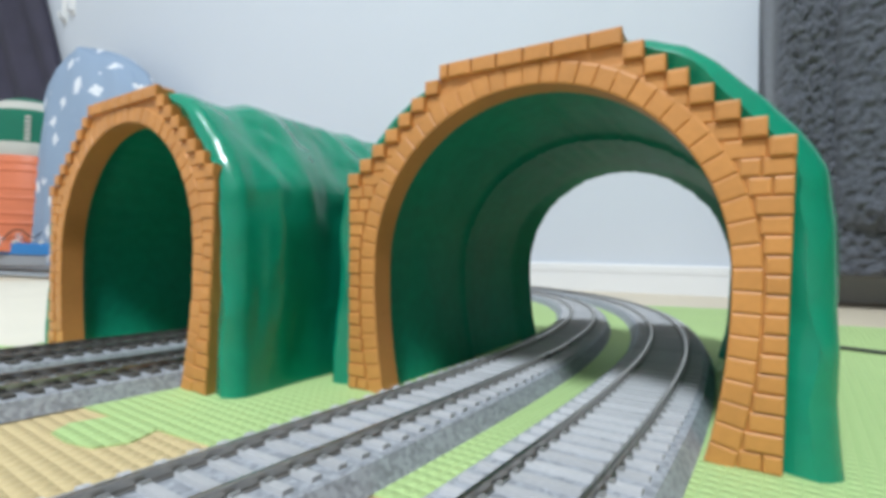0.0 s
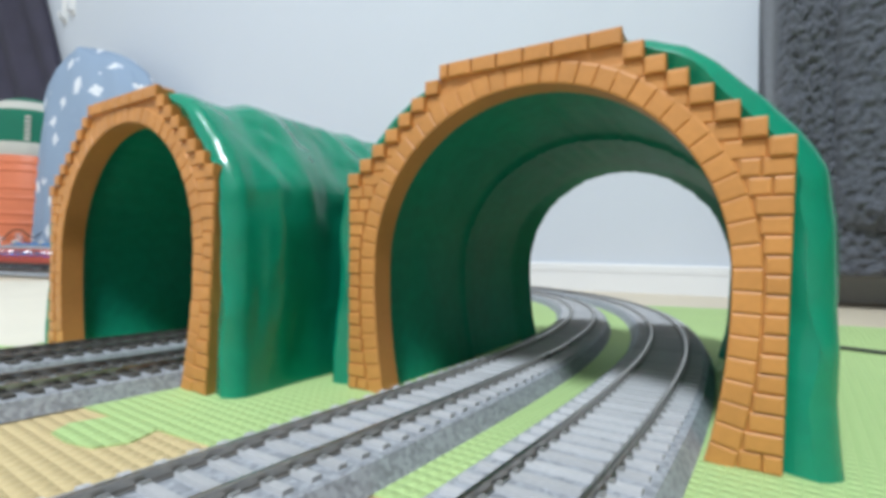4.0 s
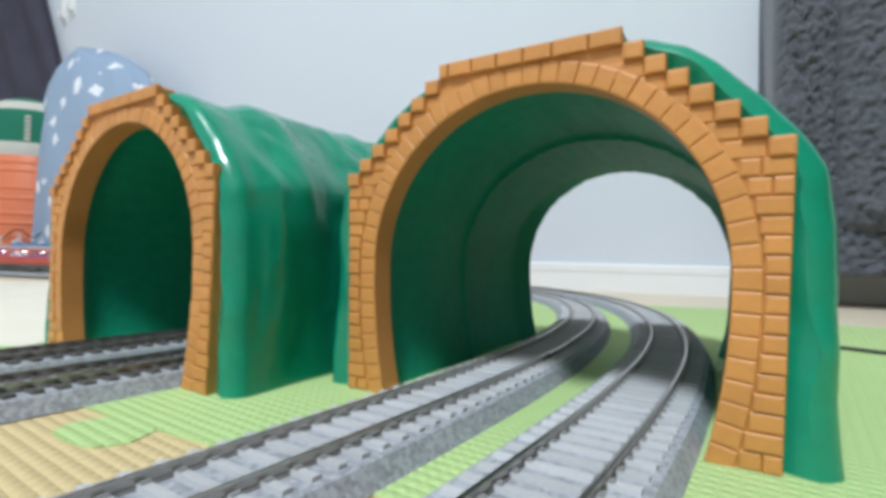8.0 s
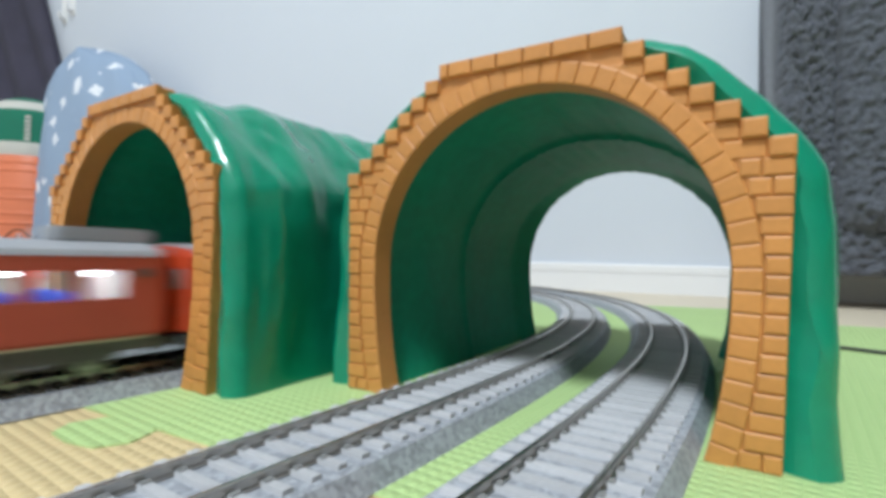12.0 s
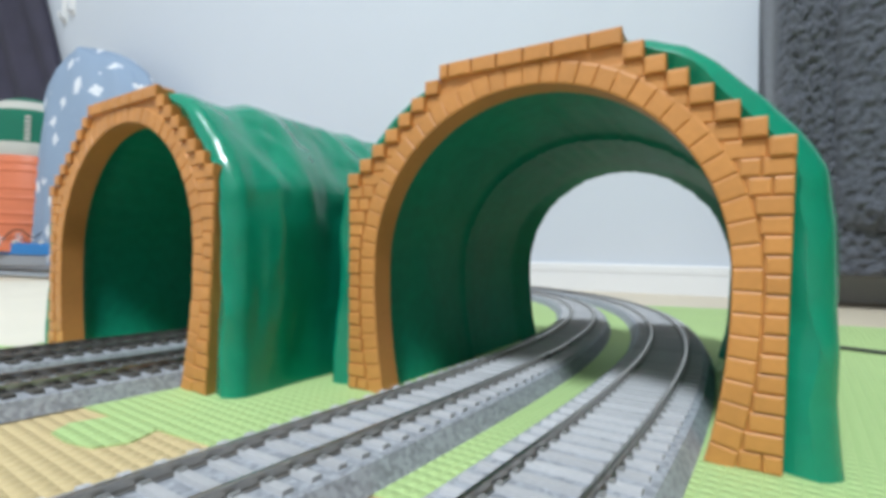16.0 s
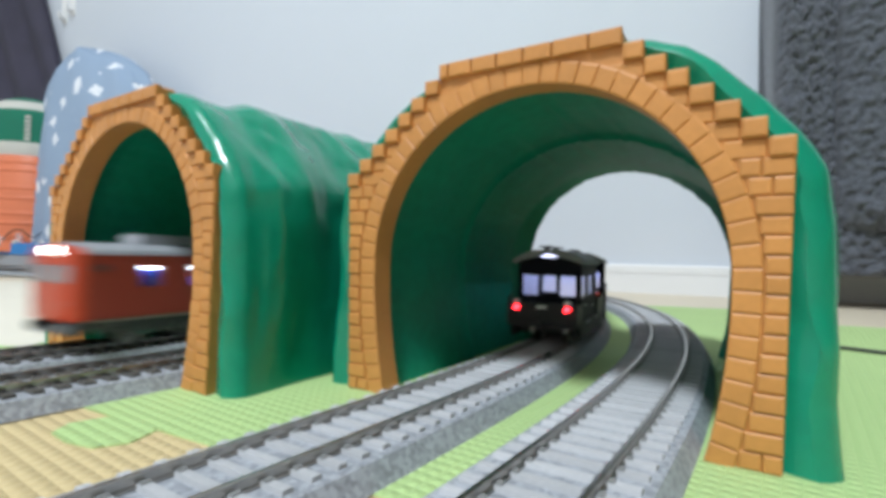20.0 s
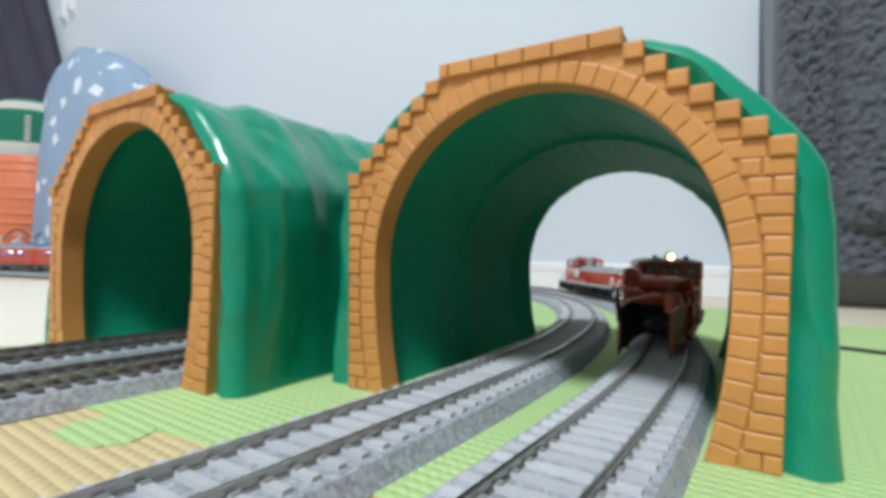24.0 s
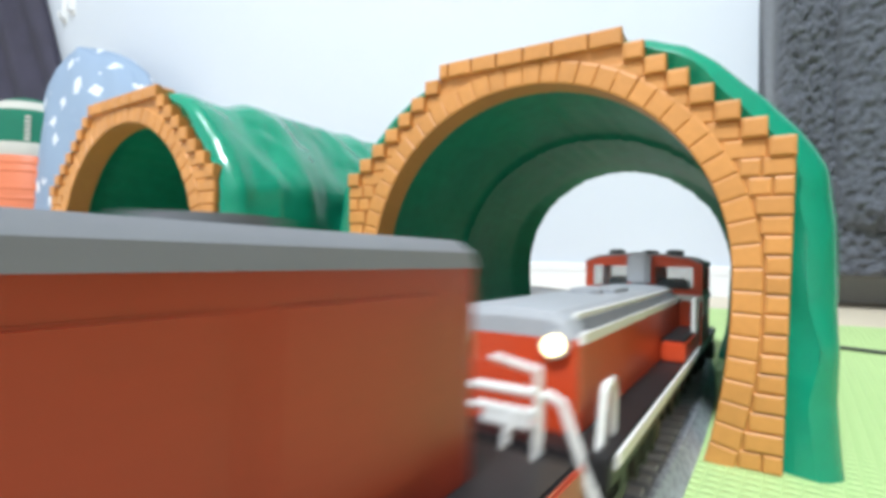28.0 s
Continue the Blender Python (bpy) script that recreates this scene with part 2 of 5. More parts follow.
# ---- foam mats: interlocking tiles with a fine woven relief ----
def weave(mat, pitch=0.0036, depth=0.0007):
    """Adds a raised basket-weave of small pads to a material."""
    n, l = mat.node_tree.nodes, mat.node_tree.links
    co, mp = n.new("ShaderNodeTexCoord"), n.new("ShaderNodeMapping")
    mp.inputs["Rotation"].default_value = (0, 0, 0.62)
    l.new(co.outputs["Object"], mp.inputs["Vector"])
    sep = n.new("ShaderNodeSeparateXYZ")
    l.new(mp.outputs[0], sep.inputs[0])
    waves = []
    for axis, k in ((0, 1.0), (1, 1.0)):
        mu, si, ab = n.new("ShaderNodeMath"), n.new("ShaderNodeMath"), n.new("ShaderNodeMath")
        mu.operation, si.operation, ab.operation = "MULTIPLY", "SINE", "ABSOLUTE"
        mu.inputs[1].default_value = math.pi / pitch * k
        l.new(sep.outputs[axis], mu.inputs[0])
        l.new(mu.outputs[0], si.inputs[0])
        l.new(si.outputs[0], ab.inputs[0])
        waves.append(ab)
    mul = n.new("ShaderNodeMath")
    mul.operation = "MULTIPLY"
    l.new(waves[0].outputs[0], mul.inputs[0])
    l.new(waves[1].outputs[0], mul.inputs[1])
    bp = n.new("ShaderNodeBump")
    bp.inputs["Strength"].default_value, bp.inputs["Distance"].default_value = 1.0, depth
    l.new(mul.outputs[0], bp.inputs["Height"])
    l.new(bp.outputs["Normal"], n["Principled BSDF"].inputs["Normal"])


for k in (M_MATGREEN, M_MATTAN, M_MATCREAM):
    weave(k)


def mat_tile(name, outline, mat, label, z=0.0):
    bm = B()
    top = [bm.verts.new((x, y, z)) for x, y in outline]
    low = [bm.verts.new((x, y, FLOOR_Z + 0.0002)) for x, y in outline]
    bm.faces.new(top)
    n = len(outline)
    for i in range(n):
        bm.faces.new((top[i], top[(i + 1) % n], low[(i + 1) % n], low[i]))
    return tagged(part(name, bm, mat, None), label, "foam mat", "play mat tiles")


def knobs(a, b, count, side, depth=0.017):
    """Outline from a to b with jigsaw knobs to one side."""
    a, b = Vector(a), Vector(b)
    along = (b - a) / count
    out = Vector((along.y, -along.x)).normalized() * side * depth
    pts = []
    for i in range(count):
        p = a + along * i
        sign = 1 if i % 2 == 0 else -1
        for u, w in ((0.0, 0), (0.30, 0), (0.24, 0.55), (0.32, 0.92), (0.5, 1.0), (0.68, 0.92), (0.76, 0.55), (0.70, 0)):
            q = p + along * u + out * w * sign
            pts.append((q.x, q.y))
    return pts


SEAM_A, SEAM_B = (-0.2944, 0.2561), (0.1731, 0.0003)
seam = knobs(SEAM_A, SEAM_B, 10, 1, 0.017)
mat_tile("foam_mat", seam + [SEAM_B, (0.32, -0.35), (0.9, -0.5), (1.05, 0.15), (0.45, 0.362), (0.318, 0.405), (0.312, 0.500), (0.30, 0.531), (0.27, 0.537), (0.253, 0.545), (0.218, 0.549), (0.05, 0.62), (-0.19, 0.70), (-0.20, 0.245)],
         M_MATGREEN, "light green foam play mat with woven relief")
mat_tile("foam_mat", [SEAM_B] + seam[::-1] + [(-0.35, 0.17), (-0.60, -0.30), (0.0, -0.55), (0.30, -0.35)], M_MATTAN, "tan foam play mat with woven relief", z=-0.0004)
mat_tile("foam_mat", [(-0.3515, 0.1715), (-0.2960, 0.2575), (-0.2015, 0.2455), (-0.1915, 0.70), (-0.56, 0.735), (-0.75, 0.60), (-0.9, -0.1), (-0.61, -0.30)], M_MATCREAM, "cream foam play mat beside the tracks", z=-0.0002)


# ---- tracks ----
BED = [(-0.0195, 0.0), (-0.0168, 0.0049), (-0.0158, 0.0052), (0.0158, 0.0052), (0.0168, 0.0049), (0.0195, 0.0)]
RAIL_PROF = [(-0.0009, 0.0054), (0.0009, 0.0054), (0.0009, 0.0058), (0.00030, 0.0061), (0.00030, 0.0072), (0.00060, 0.0074), (0.00060, 0.0079), (0.00045, 0.0080),
             (-0.00045, 0.0080), (-0.00060, 0.0079), (-0.00060, 0.0074), (-0.00030, 0.0072), (-0.00030, 0.0061), (-0.0009, 0.0058)]
PITCH = 0.0067


def place(off, d, lat=0.0, up=0.0):
    x, y, a = on_line(off, d)
    return Vector((x + math.cos(a) * lat, y - math.sin(a) * lat, up))


def sweep(off, d0, d1, prof, step, lat=0.0):
    bm = B()
    n = max(2, int((d1 - d0) / step))
    rings = []
    for i in range(n + 1):
        d = d0 + (d1 - d0) * i / n
        rings.append([place(off, d, lat + u, z) for u, z in prof])
    return loft(bm, rings)


def sleeper_mesh(mat, half, wide, chair_mat):
    bm = B()
    z0, z1 = 0.0050, 0.0062
    c = 0.0004
    rings = [[(-wide / 2, s * half, z0), (-wide / 2 + c, s * half, z1), (wide / 2 - c, s * half, z1), (wide / 2, s * half, z0)] for s in (-1, 1)]
    loft(bm, rings)
    for f in bm.faces:
        f.material_index = 0
    for lat in (-0.00825, 0.00825):
        for s in (-1, 1):
            n0 = len(bm.faces)
            box(bm, -0.0009, 0.0009, lat + s * 0.0007, lat + s * 0.0019, 0.0056, 0.0066)
            bm.faces.ensure_lookup_table()
            for f in bm.faces[n0:]:
                f.material_index = 1
    me = bpy.data.meshes.new("sleeper")
    bmesh.ops.recalc_face_normals(bm, faces=bm.faces)
    bm.to_mesh(me)
    bm.free()
    me.materials.append(mat)
    me.materials.append(chair_mat)
    return me


SLEEPER_LIGHT = sleeper_mesh(M_SLEEPER, 0.0150, 0.0029, M_CHAIR)
SLEEPER_DARK = sleeper_mesh(M_SLEEPER_DARK, 0.0150, 0.0036, M_BLACK)


def track(off, label, mesh, d_near0, d_near1):
    t = thing("railway_track", label, "railway track", "model railway tracks")
    lap0, lap1 = RUNS[off][0, 0], RUNS[off][-1, 0]
    part("ballast_bed", sweep(off, lap0, lap1, BED, 0.012), M_BALLAST, t, "grey cast plastic ballast bed")
    for lat in (-0.00825, 0.00825):
        part("rail", sweep(off, lap0, lap1, RAIL_PROF, 0.010, lat), M_RAIL, t, "nickel silver rail", smooth=0.6)
    n0, n1 = int(d_near0 / PITCH), int(d_near1 / PITCH)
    for i in range(n0, n1):
        x, y, a = on_line(off, (i + 0.5) * PITCH)
        ob = new("sleeper", mesh)
        ob.parent = t
        ob.matrix_basis = Matrix.Translation((x, y, 0)) @ Matrix.Rotation(math.pi / 2 - a, 4, "Z")
    # the far sleepers, joined
    verts, faces = [], []
    src = [v.co.copy() for v in mesh.vertices]
    polys = [tuple(p.vertices) for p in mesh.polygons]
    idx = [p.material_index for p in mesh.polygons]
    mats = []
    first, last = int(lap0 / PITCH) + 1, int(lap1 / PITCH)
    for i in range(first, last):
        if n0 <= i < n1:
            continue
        x, y, a = on_line(off, (i + 0.5) * PITCH)
        m = Matrix.Translation((x, y, 0)) @ Matrix.Rotation(math.pi / 2 - a, 4, "Z")
        k = len(verts)
        verts += [tuple(m @ v) for v in src]
        faces += [tuple(k + j for j in p) for p in polys]
        mats += idx
    me = bpy.data.meshes.new("far_sleepers")
    me.from_pydata(verts, [], faces)
    for k in mesh.materials:
        me.materials.append(k)
    me.polygons.foreach_set("material_index", mats)
    ob = new("far_sleepers", me)
    ob.parent = t
    tagged(ob, "row of sleepers on the far part of the track", kind="stuff")
    return t


track(OFF_A, "model railway track with pale sleepers through the tunnel", SLEEPER_LIGHT, -0.27, 0.66)
track(OFF_B, "model railway track with pale sleepers beside the lens", SLEEPER_LIGHT, -0.27, 0.66)
track(OFF_C, "model railway track with dark sleepers and grey ballast", SLEEPER_DARK, -0.27, 0.25)
track(OFF_D, "model railway track with dark sleepers and grey ballast", SLEEPER_DARK, -0.27, 0.25)


# ---- tunnels: a moulded green hill between two brick portals; local y runs into the tunnel ----
TUN_LEN, TUN_TURN = 0.155, 0.07
STEP_U = [0.0286, 0.0340, 0.0394, 0.0446, 0.0502, 0.0558, 0.0613, 0.0667]
STEP_Z = [0.1093, 0.1047, 0.1000, 0.0955, 0.0908, 0.0860, 0.0814, 0.0766]


def inner_u(z):
    """Half width of the opening at height z."""
    if z < 0.045:
        k = min(1.0, z / 0.042)
        return 0.0489 + 0.0054 * (2 * k - k * k)
    k = (z - 0.045) / 0.0534
    return 0.0543 * math.sqrt(max(0.0, 1 - k * k))


def opening(n=44):
    """The opening's outline from the right foot over the crown to the left foot."""
    side = [(inner_u(z), z) for z in (0, 0.006, 0.012, 0.018, 0.024, 0.030, 0.036, 0.042)]
    arc = [(0.0543 * math.cos(a), 0.045 + 0.0534 * math.sin(a)) for a in np.linspace(0, math.pi, n)]
    return side + arc + [(-u, z) for u, z in reversed(side)]


def tun(v, u, z):
    """Local place at v (0..1) along the tunnel, u across, z up."""
    a = TUN_TURN * v
    r = TUN_LEN / TUN_TURN
    return Vector((u * math.cos(a) - r * (1 - math.cos(a)), r * math.sin(a) + u * math.sin(a), z))


def brick_mesh(corners, front, depth, mats):
    """A brick from its four corners (u, z) in the face; front edges rounded off."""
    cu, cz = sum(c[0] for c in corners) / 4, sum(c[1] for c in corners) / 4
    bm = B()
    rings = []
    for y, k in ((depth, 0.0), (front + 0.00045, 0.0), (front + 0.00020, 0.00016), (front + 0.00006, 0.00042), (front, 0.00085)):
        ring = []
        for u, z in corners:
            d = Vector((cu - u, cz - z))
            d = d.normalized() * min(k * 1.4, d.length * 0.5)
            ring.append((u + d.x, y, z + d.y))
        rings.append(ring)
    loft(bm, rings)
    return bm


def portal(tunnel, v, facing):
    """A brick portal at v; facing -1 looks out of the near end, 1 out of the far end."""
    thick = 0.0085 if facing < 0 else 0.0045
    # backing slab: strips between the opening and the stepped outline
    steps = [(0.0645, 0.0), (0.0650, 0.020), (0.0657, 0.045), (0.0664, 0.0764)]
    for i in range(7, 0, -1):
        steps += [(STEP_U[i] - 0.0002, STEP_Z[i] - 0.0002), (STEP_U[i - 1] - 0.0002, STEP_Z[i] - 0.0002)]
    steps += [(STEP_U[0] - 0.0002, STEP_Z[0] - 0.0002)]
    outline = steps + [(-u, z) for u, z in reversed(steps)]
    count = 181
    bm = B()

    def even(pts):
        d = np.concatenate(([0], np.cumsum([math.hypot(q[0] - p[0], q[1] - p[1]) for p, q in zip(pts, pts[1:])])))
        t = np.linspace(0, d[-1], count)
        return np.stack([np.interp(t, d, [p[0] for p in pts]), np.interp(t, d, [p[1] for p in pts])], 1)

    inn, out = even(opening(80)), even(outline)
    rows = [[bm.verts.new((u, y, z)) for u, z in pts] for pts, y in ((inn, thick), (inn, 0.0), (out, 0.0), (out, 0.0055))]
    for k in range(4):
        r0, r1 = rows[k], rows[(k + 1) % 4]
        for i in range(count - 1):
            bm.faces.new((r0[i], r0[i + 1], r1[i + 1], r1[i]))
    for i in (0, count - 1):
        bm.faces.new([r[i] for r in rows])
    slab_ob = part("portal", bm, M_MORTAR, tunnel, "ochre plastic portal moulded as brickwork")
    if facing < 0:
        slab_ob.matrix_basis = Matrix()
    else:
        a = TUN_TURN
        slab_ob.matrix_basis = Matrix.Translation(tun(1, 0, 0)) @ Matrix.Rotation(a + math.pi, 4, "Z")
    return slab_ob


def brick(parent, corners, front):
    part("brick", brick_mesh(corners, front, 0.0005, None), M_BRICK, parent)


def portal_bricks(p):
    # ridge course
    us = [-0.0286, -0.0252, -0.0168, -0.0082, 0.0004, 0.0092, 0.0196, 0.0286]
    for a, b in zip(us, us[1:]):
        brick(p, [(a + 0.0002, 0.1047), (b - 0.0002, 0.1047), (b - 0.0002, 0.1093), (a + 0.0002, 0.1093)], -0.0019)
    # stepped courses on both sides
    for s in (-1, 1):
        for i in range(1, 8):
            a, b, z1 = STEP_U[i - 1], STEP_U[i], STEP_Z[i]
            z0 = z1 - 0.0046
            if i < 7:
                brick(p, [(s * (a + 0.0002), z0), (s * (b - 0.0001), z0), (s * (b - 0.0001), z1), (s * (a + 0.0002), z1)], -0.0019)
            else:
                brick(p, [(s * (a + 0.0002), z0), (s * b, z0), (s * b, z1), (s * (a + 0.0002), z1)], -0.0019)
    # arch ring
    ring = opening(120)
    length = [0.0]
    for (u0, z0), (u1, z1) in zip(ring, ring[1:]):
        length.append(length[-1] + math.hypot(u1 - u0, z1 - z0))
    count = 50
    wide = 0.0064

    def at(d):
        u = float(np.interp(d, length, [q[0] for q in ring]))
        z = float(np.interp(d, length, [q[1] for q in ring]))
        e = 0.0012
        u1 = float(np.interp(d + e, length, [q[0] for q in ring])) - float(np.interp(d - e, length, [q[0] for q in ring]))
        z1 = float(np.interp(d + e, length, [q[1] for q in ring])) - float(np.interp(d - e, length, [q[1] for q in ring]))
        k = math.hypot(u1, z1)
        return (u, z), (u + z1 / k * wide, z - u1 / k * wide)

    rnd = random.Random(5)
    for i in range(count):
        d0, d1 = length[-1] * i / count + 0.00005, length[-1] * (i + 1) / count - 0.00005
        (a, b), (c, d) = at(d0), at(d1)
        brick(p, [a, b, d, c], -0.00055 - rnd.random() * 0.00025)
    # leg courses outside the ring, and spandrel courses under the steps
    for s in (-1, 1):
        rows = 16
        for r in range(rows):
            z0, z1 = 0.0722 * r / rows + 0.0001, 0.0722 * (r + 1) / rows - 0.0002
            zm = (z0 + z1) / 2
            k = (zm - 0.045) / (0.0534 + wide)
            u0 = inner_u(zm) + wide + 0.0003 if zm < 0.045 else (0.0543 + wide) * math.sqrt(1 - k * k) + 0.0003
            u1 = 0.0647 + 0.0020 * zm / 0.0766
            if u1 - u0 > 0.0085:
                m = u0 + (u1 - u0) * (0.42 if r % 2 else 0.55)
                brick(p, [(s * u0, z0), (s * (m - 0.0001), z0), (s * (m - 0.0001), z1), (s * u0, z1)], -0.0008)
                brick(p, [(s * (m + 0.0001), z0), (s * u1, z0), (s * u1, z1), (s * (m + 0.0001), z1)], -0.0011)
            else:
                brick(p, [(s * u0, z0), (s * u1, z0), (s * u1, z1), (s * u0, z1)], -0.0009 - 0.0003 * (r % 2))
        for i in range(1, 7):
            z1, z0 = STEP_Z[i + 1] - 0.0001, STEP_Z[i + 1] - 0.0045
            u1 = STEP_U[i] - 0.0001
            zm = z0
            k = (z1 - 0.045) / (0.0534 + wide)
            u0 = (0.0543 + wide) * math.sqrt(max(0, 1 - k * k)) + 0.0002
            if u1 - u0 > 0.002:
                brick(p, [(s * u0, z0), (s * u1, z0), (s * u1, z1), (s * u0, z1)], -0.0005)


HILL = [(0.0750, 0.0), (0.0746, 0.030), (0.0742, 0.056), (0.0728, 0.068), (0.0700, 0.0735), (0.0664, 0.0782), (0.0600, 0.0850), (0.0490, 0.0950), (0.0425, 0.0998), (0.0345, 0.1028), (0.020, 0.1052), (0.0, 0.1060)]


def hill_profile(v):
    """Outer outline of the green hill at v, right foot to left foot: rounded off behind the portal, then swelling over the middle."""
    kw = float(np.interp(v, (0, 0.05, 0.09, 0.14, 0.3, 0.6, 0.85, 1), (1.006, 1.012, 1.010, 0.995, 0.965, 0.95, 0.965, 1.0)))
    kz = float(np.interp(v, (0, 0.05, 0.09, 0.14, 0.22, 0.3, 0.42, 0.6, 0.8, 0.92, 1), (1.022, 1.034, 1.034, 1.036, 1.060, 1.066, 1.066, 1.075, 1.070, 1.03, 1.0)))
    # the lip turns in towards the portal as a quarter round
    k = min(1.0, v / 0.040)
    lip = 1 - 0.105 * (1 - math.sqrt(max(0.0, 1 - (1 - k) ** 2)))
    pts = HILL + [(-u, z) for u, z in reversed(HILL[:-1])]
    d = np.concatenate(([0], np.cumsum([math.hypot(q[0] - p[0], q[1] - p[1]) for p, q in zip(pts, pts[1:])])))
    t = np.linspace(0, d[-1], 145)
    us, zs = np.interp(t, d, [p[0] for p in pts]), np.interp(t, d, [p[1] for p in pts])
    out = []
    for u, z in zip(us, zs):
        foot = 1 + 0.014 * max(0.0, 1 - float(z) / 0.022) ** 2
        out.append((float(u) * kw * lip * foot, float(z) * kz * (1 - 0.055 * (1 - lip) / 0.105)))
    return out


def green_hill(tunnel):
    rings_out, rings_in = [], []
    n = 110
    for j in range(n + 1):
        v = 0.004 + 0.984 * (j / n) ** 1.7
        ring = []
        for i, (u, z) in enumerate(hill_profile(v)):
            p = tun(v, u, z)
            edge = min(1.0, 0.12 + max(0.0, v - 0.012) / 0.12) * min(1.0, (1 - v) / 0.05)
            side = max(0.0, 1 - max(0.0, z - 0.062) / 0.02)
            flow = noise.noise(Vector((u * 20, v * 7, z * 12))) * 0.0034 + noise.noise(Vector((u * 60, v * 16, z * 20 + 7))) * 0.0012
            flow -= 0.0016 * noise.noise(Vector((v * 9 + 3, u * 10, z * 7))) * side
            # fine wrinkles run down the shoulder
            flow += (0.0010 * noise.noise(Vector((u * 70, v * 15, z * 60 + 2))) + 0.0006 * noise.noise(Vector((u * 130 + 4, v * 32, z * 110)))) * (1 - 0.45 * side)
            # uneven foot and shallow dents on the lip
            lip = max(0.0, 1 - v / 0.07)
            flow += lip * (0.0105 * noise.noise(Vector((z * 34 + 5, u * 6, 2.0))) + 0.0050 * noise.noise(Vector((z * 90, u * 9, 6.0)))) * 0.45
            k = max(edge, lip * 0.8) * min(1.0, 0.45 + z / 0.03)
            d = Vector((u, 0, max(0.0, z - 0.04))).normalized()
            a = TUN_TURN * v
            out = Vector((d.x * math.cos(a), d.x * math.sin(a), d.z))
            ring.append(p + out * flow * k)
        rings_out.append(ring)
    # lining: two moulded lengths that meet at a raised rib, with shallow lengthwise draw marks
    m = 72
    for j in range(m + 1):
        v = 0.050 + 0.932 * j / m
        wide = float(np.interp(v, (0.05, 0.08, 0.47, 0.495, 0.505, 0.90, 0.982), (1.02, 1.085, 1.10, 1.075, 1.115, 1.10, 0.965)))
        high = float(np.interp(v, (0.05, 0.10, 0.47, 0.495, 0.505, 0.90, 0.982), (1.015, 1.035, 1.015, 0.992, 1.005, 0.985, 0.982)))
        ring = []
        for u, z in opening(90):
            ang = math.atan2(z - 0.045, u)
            wob = noise.noise(Vector((u * 40, v * 8, z * 40))) * 0.0008
            mark = 0.0007 * noise.noise(Vector((ang * 22, v * 2.5, 3.0))) * (1 if z > 0.05 else 0.4)
            ring.append(tun(v, u * wide + wob + mark * math.cos(ang), z * high + mark * max(0.0, math.sin(ang))))
        rings_in.append(ring)
    bm = B()
    loft(bm, rings_out, close=False)
    part("hill", bm, M_GREEN, tunnel, "glossy dark green rock-like plastic shell", smooth=1.0)
    bm = B()
    loft(bm, rings_in, close=False)
    part("lining", bm, M_LINING, tunnel, "ribbed green plastic lining of the tunnel", smooth=0.5)
    # end flanges, which close the gap between skin and lining at both mouths
    for near, ring, lin in ((True, rings_out[0], rings_in[0]), (False, rings_out[-1], rings_in[-1])):
        bm = B()
        k = len(ring)
        pick = [ring[round(i * (k - 1) / (len(lin) - 1))] for i in range(len(lin))]
        a = [bm.verts.new(q) for q in pick]
        b = [bm.verts.new(q) for q in lin]
        for i in range(len(a) - 1):
            bm.faces.new((a[i], a[i + 1], b[i + 1], b[i]))
        part("end_flange", bm, M_GREEN, tunnel, smooth=1.0)


def tunnel(m, label):
    t = thing("toy_tunnel", label, "toy tunnel", "toy tunnels")
    green_hill(t)
    near = portal(t, 0.0, -1)
    portal_bricks(near)
    far = portal(t, 1.0, 1)
    for k in near.children:
        ob = new("brick", k.data)
        ob.parent = far
    t.matrix_basis = m
    return t


R_TUNNEL = pose(0.0224, 0.1492, 0, 0, 0, math.degrees(-0.561))
L_TUNNEL = pose(-0.1304, 0.2046, 0, 0, 0, math.degrees(-0.589))
right_tunnel = tunnel(R_TUNNEL, "green plastic toy tunnel with ochre brick portals over two tracks")
left_tunnel = copy_thing(right_tunnel, L_TUNNEL)
tagged(left_tunnel, "green plastic toy tunnel over the dark-sleepered tracks")
# ---- rolling stock: x forward, y to its left, z up from the rail head ----
def panes(name, boxes, mat, parent, label=""):
    """Each pane or seat a part of its own."""
    for b in boxes:
        ob = part(name, box(B(), *b[:6], b[6] if len(b) > 6 else 0.0), mat, parent, label)
        if mat in (M_GLASS, M_DARKGLASS, M_VANGLASS, M_CABGLASS):
            ob.visible_shadow = False


def wheelset(parent, x, r=0.0054, seg=18):
    bm = B()
    rod(bm, (x, -0.0105, r), (x, 0.0105, r), 0.0010, 8)
    for s in (-1, 1):
        rod(bm, (x, s * 0.0072, r), (x, s * 0.0095, r), r, seg)
        rod(bm, (x, s * 0.0066, r), (x, s * 0.0074, r), r + 0.0009, seg)
    return part("wheelset", bm, M_STEEL, parent, smooth=0.6)


def bogie(parent, x, base=0.026, r=0.0054, mat=None):
    bm = B()
    for s in (-1, 1):
        box(bm, x - base / 2 - 0.006, x + base / 2 + 0.006, s * 0.0118, s * 0.0140, 0.0046, 0.0084, 0.0005)
        for k in (-1, 1):
            box(bm, x + k * base / 2 - 0.0028, x + k * base / 2 + 0.0028, s * 0.0122, s * 0.0152, 0.0028, 0.0080, 0.0006)
        for k in (-0.25, 0, 0.25):
            rod(bm, (x + k * base, s * 0.0146, 0.0034), (x + k * base, s * 0.0146, 0.0086), 0.0013, 10)
    box(bm, x - 0.004, x + 0.004, -0.012, 0.012, 0.006, 0.0095, 0.0004)
    b = part("bogie", bm, mat or M_BLACK, parent, "black bogie frame")
    for k in (-1, 1):
        wheelset(b, x + k * base / 2, r)
    return b


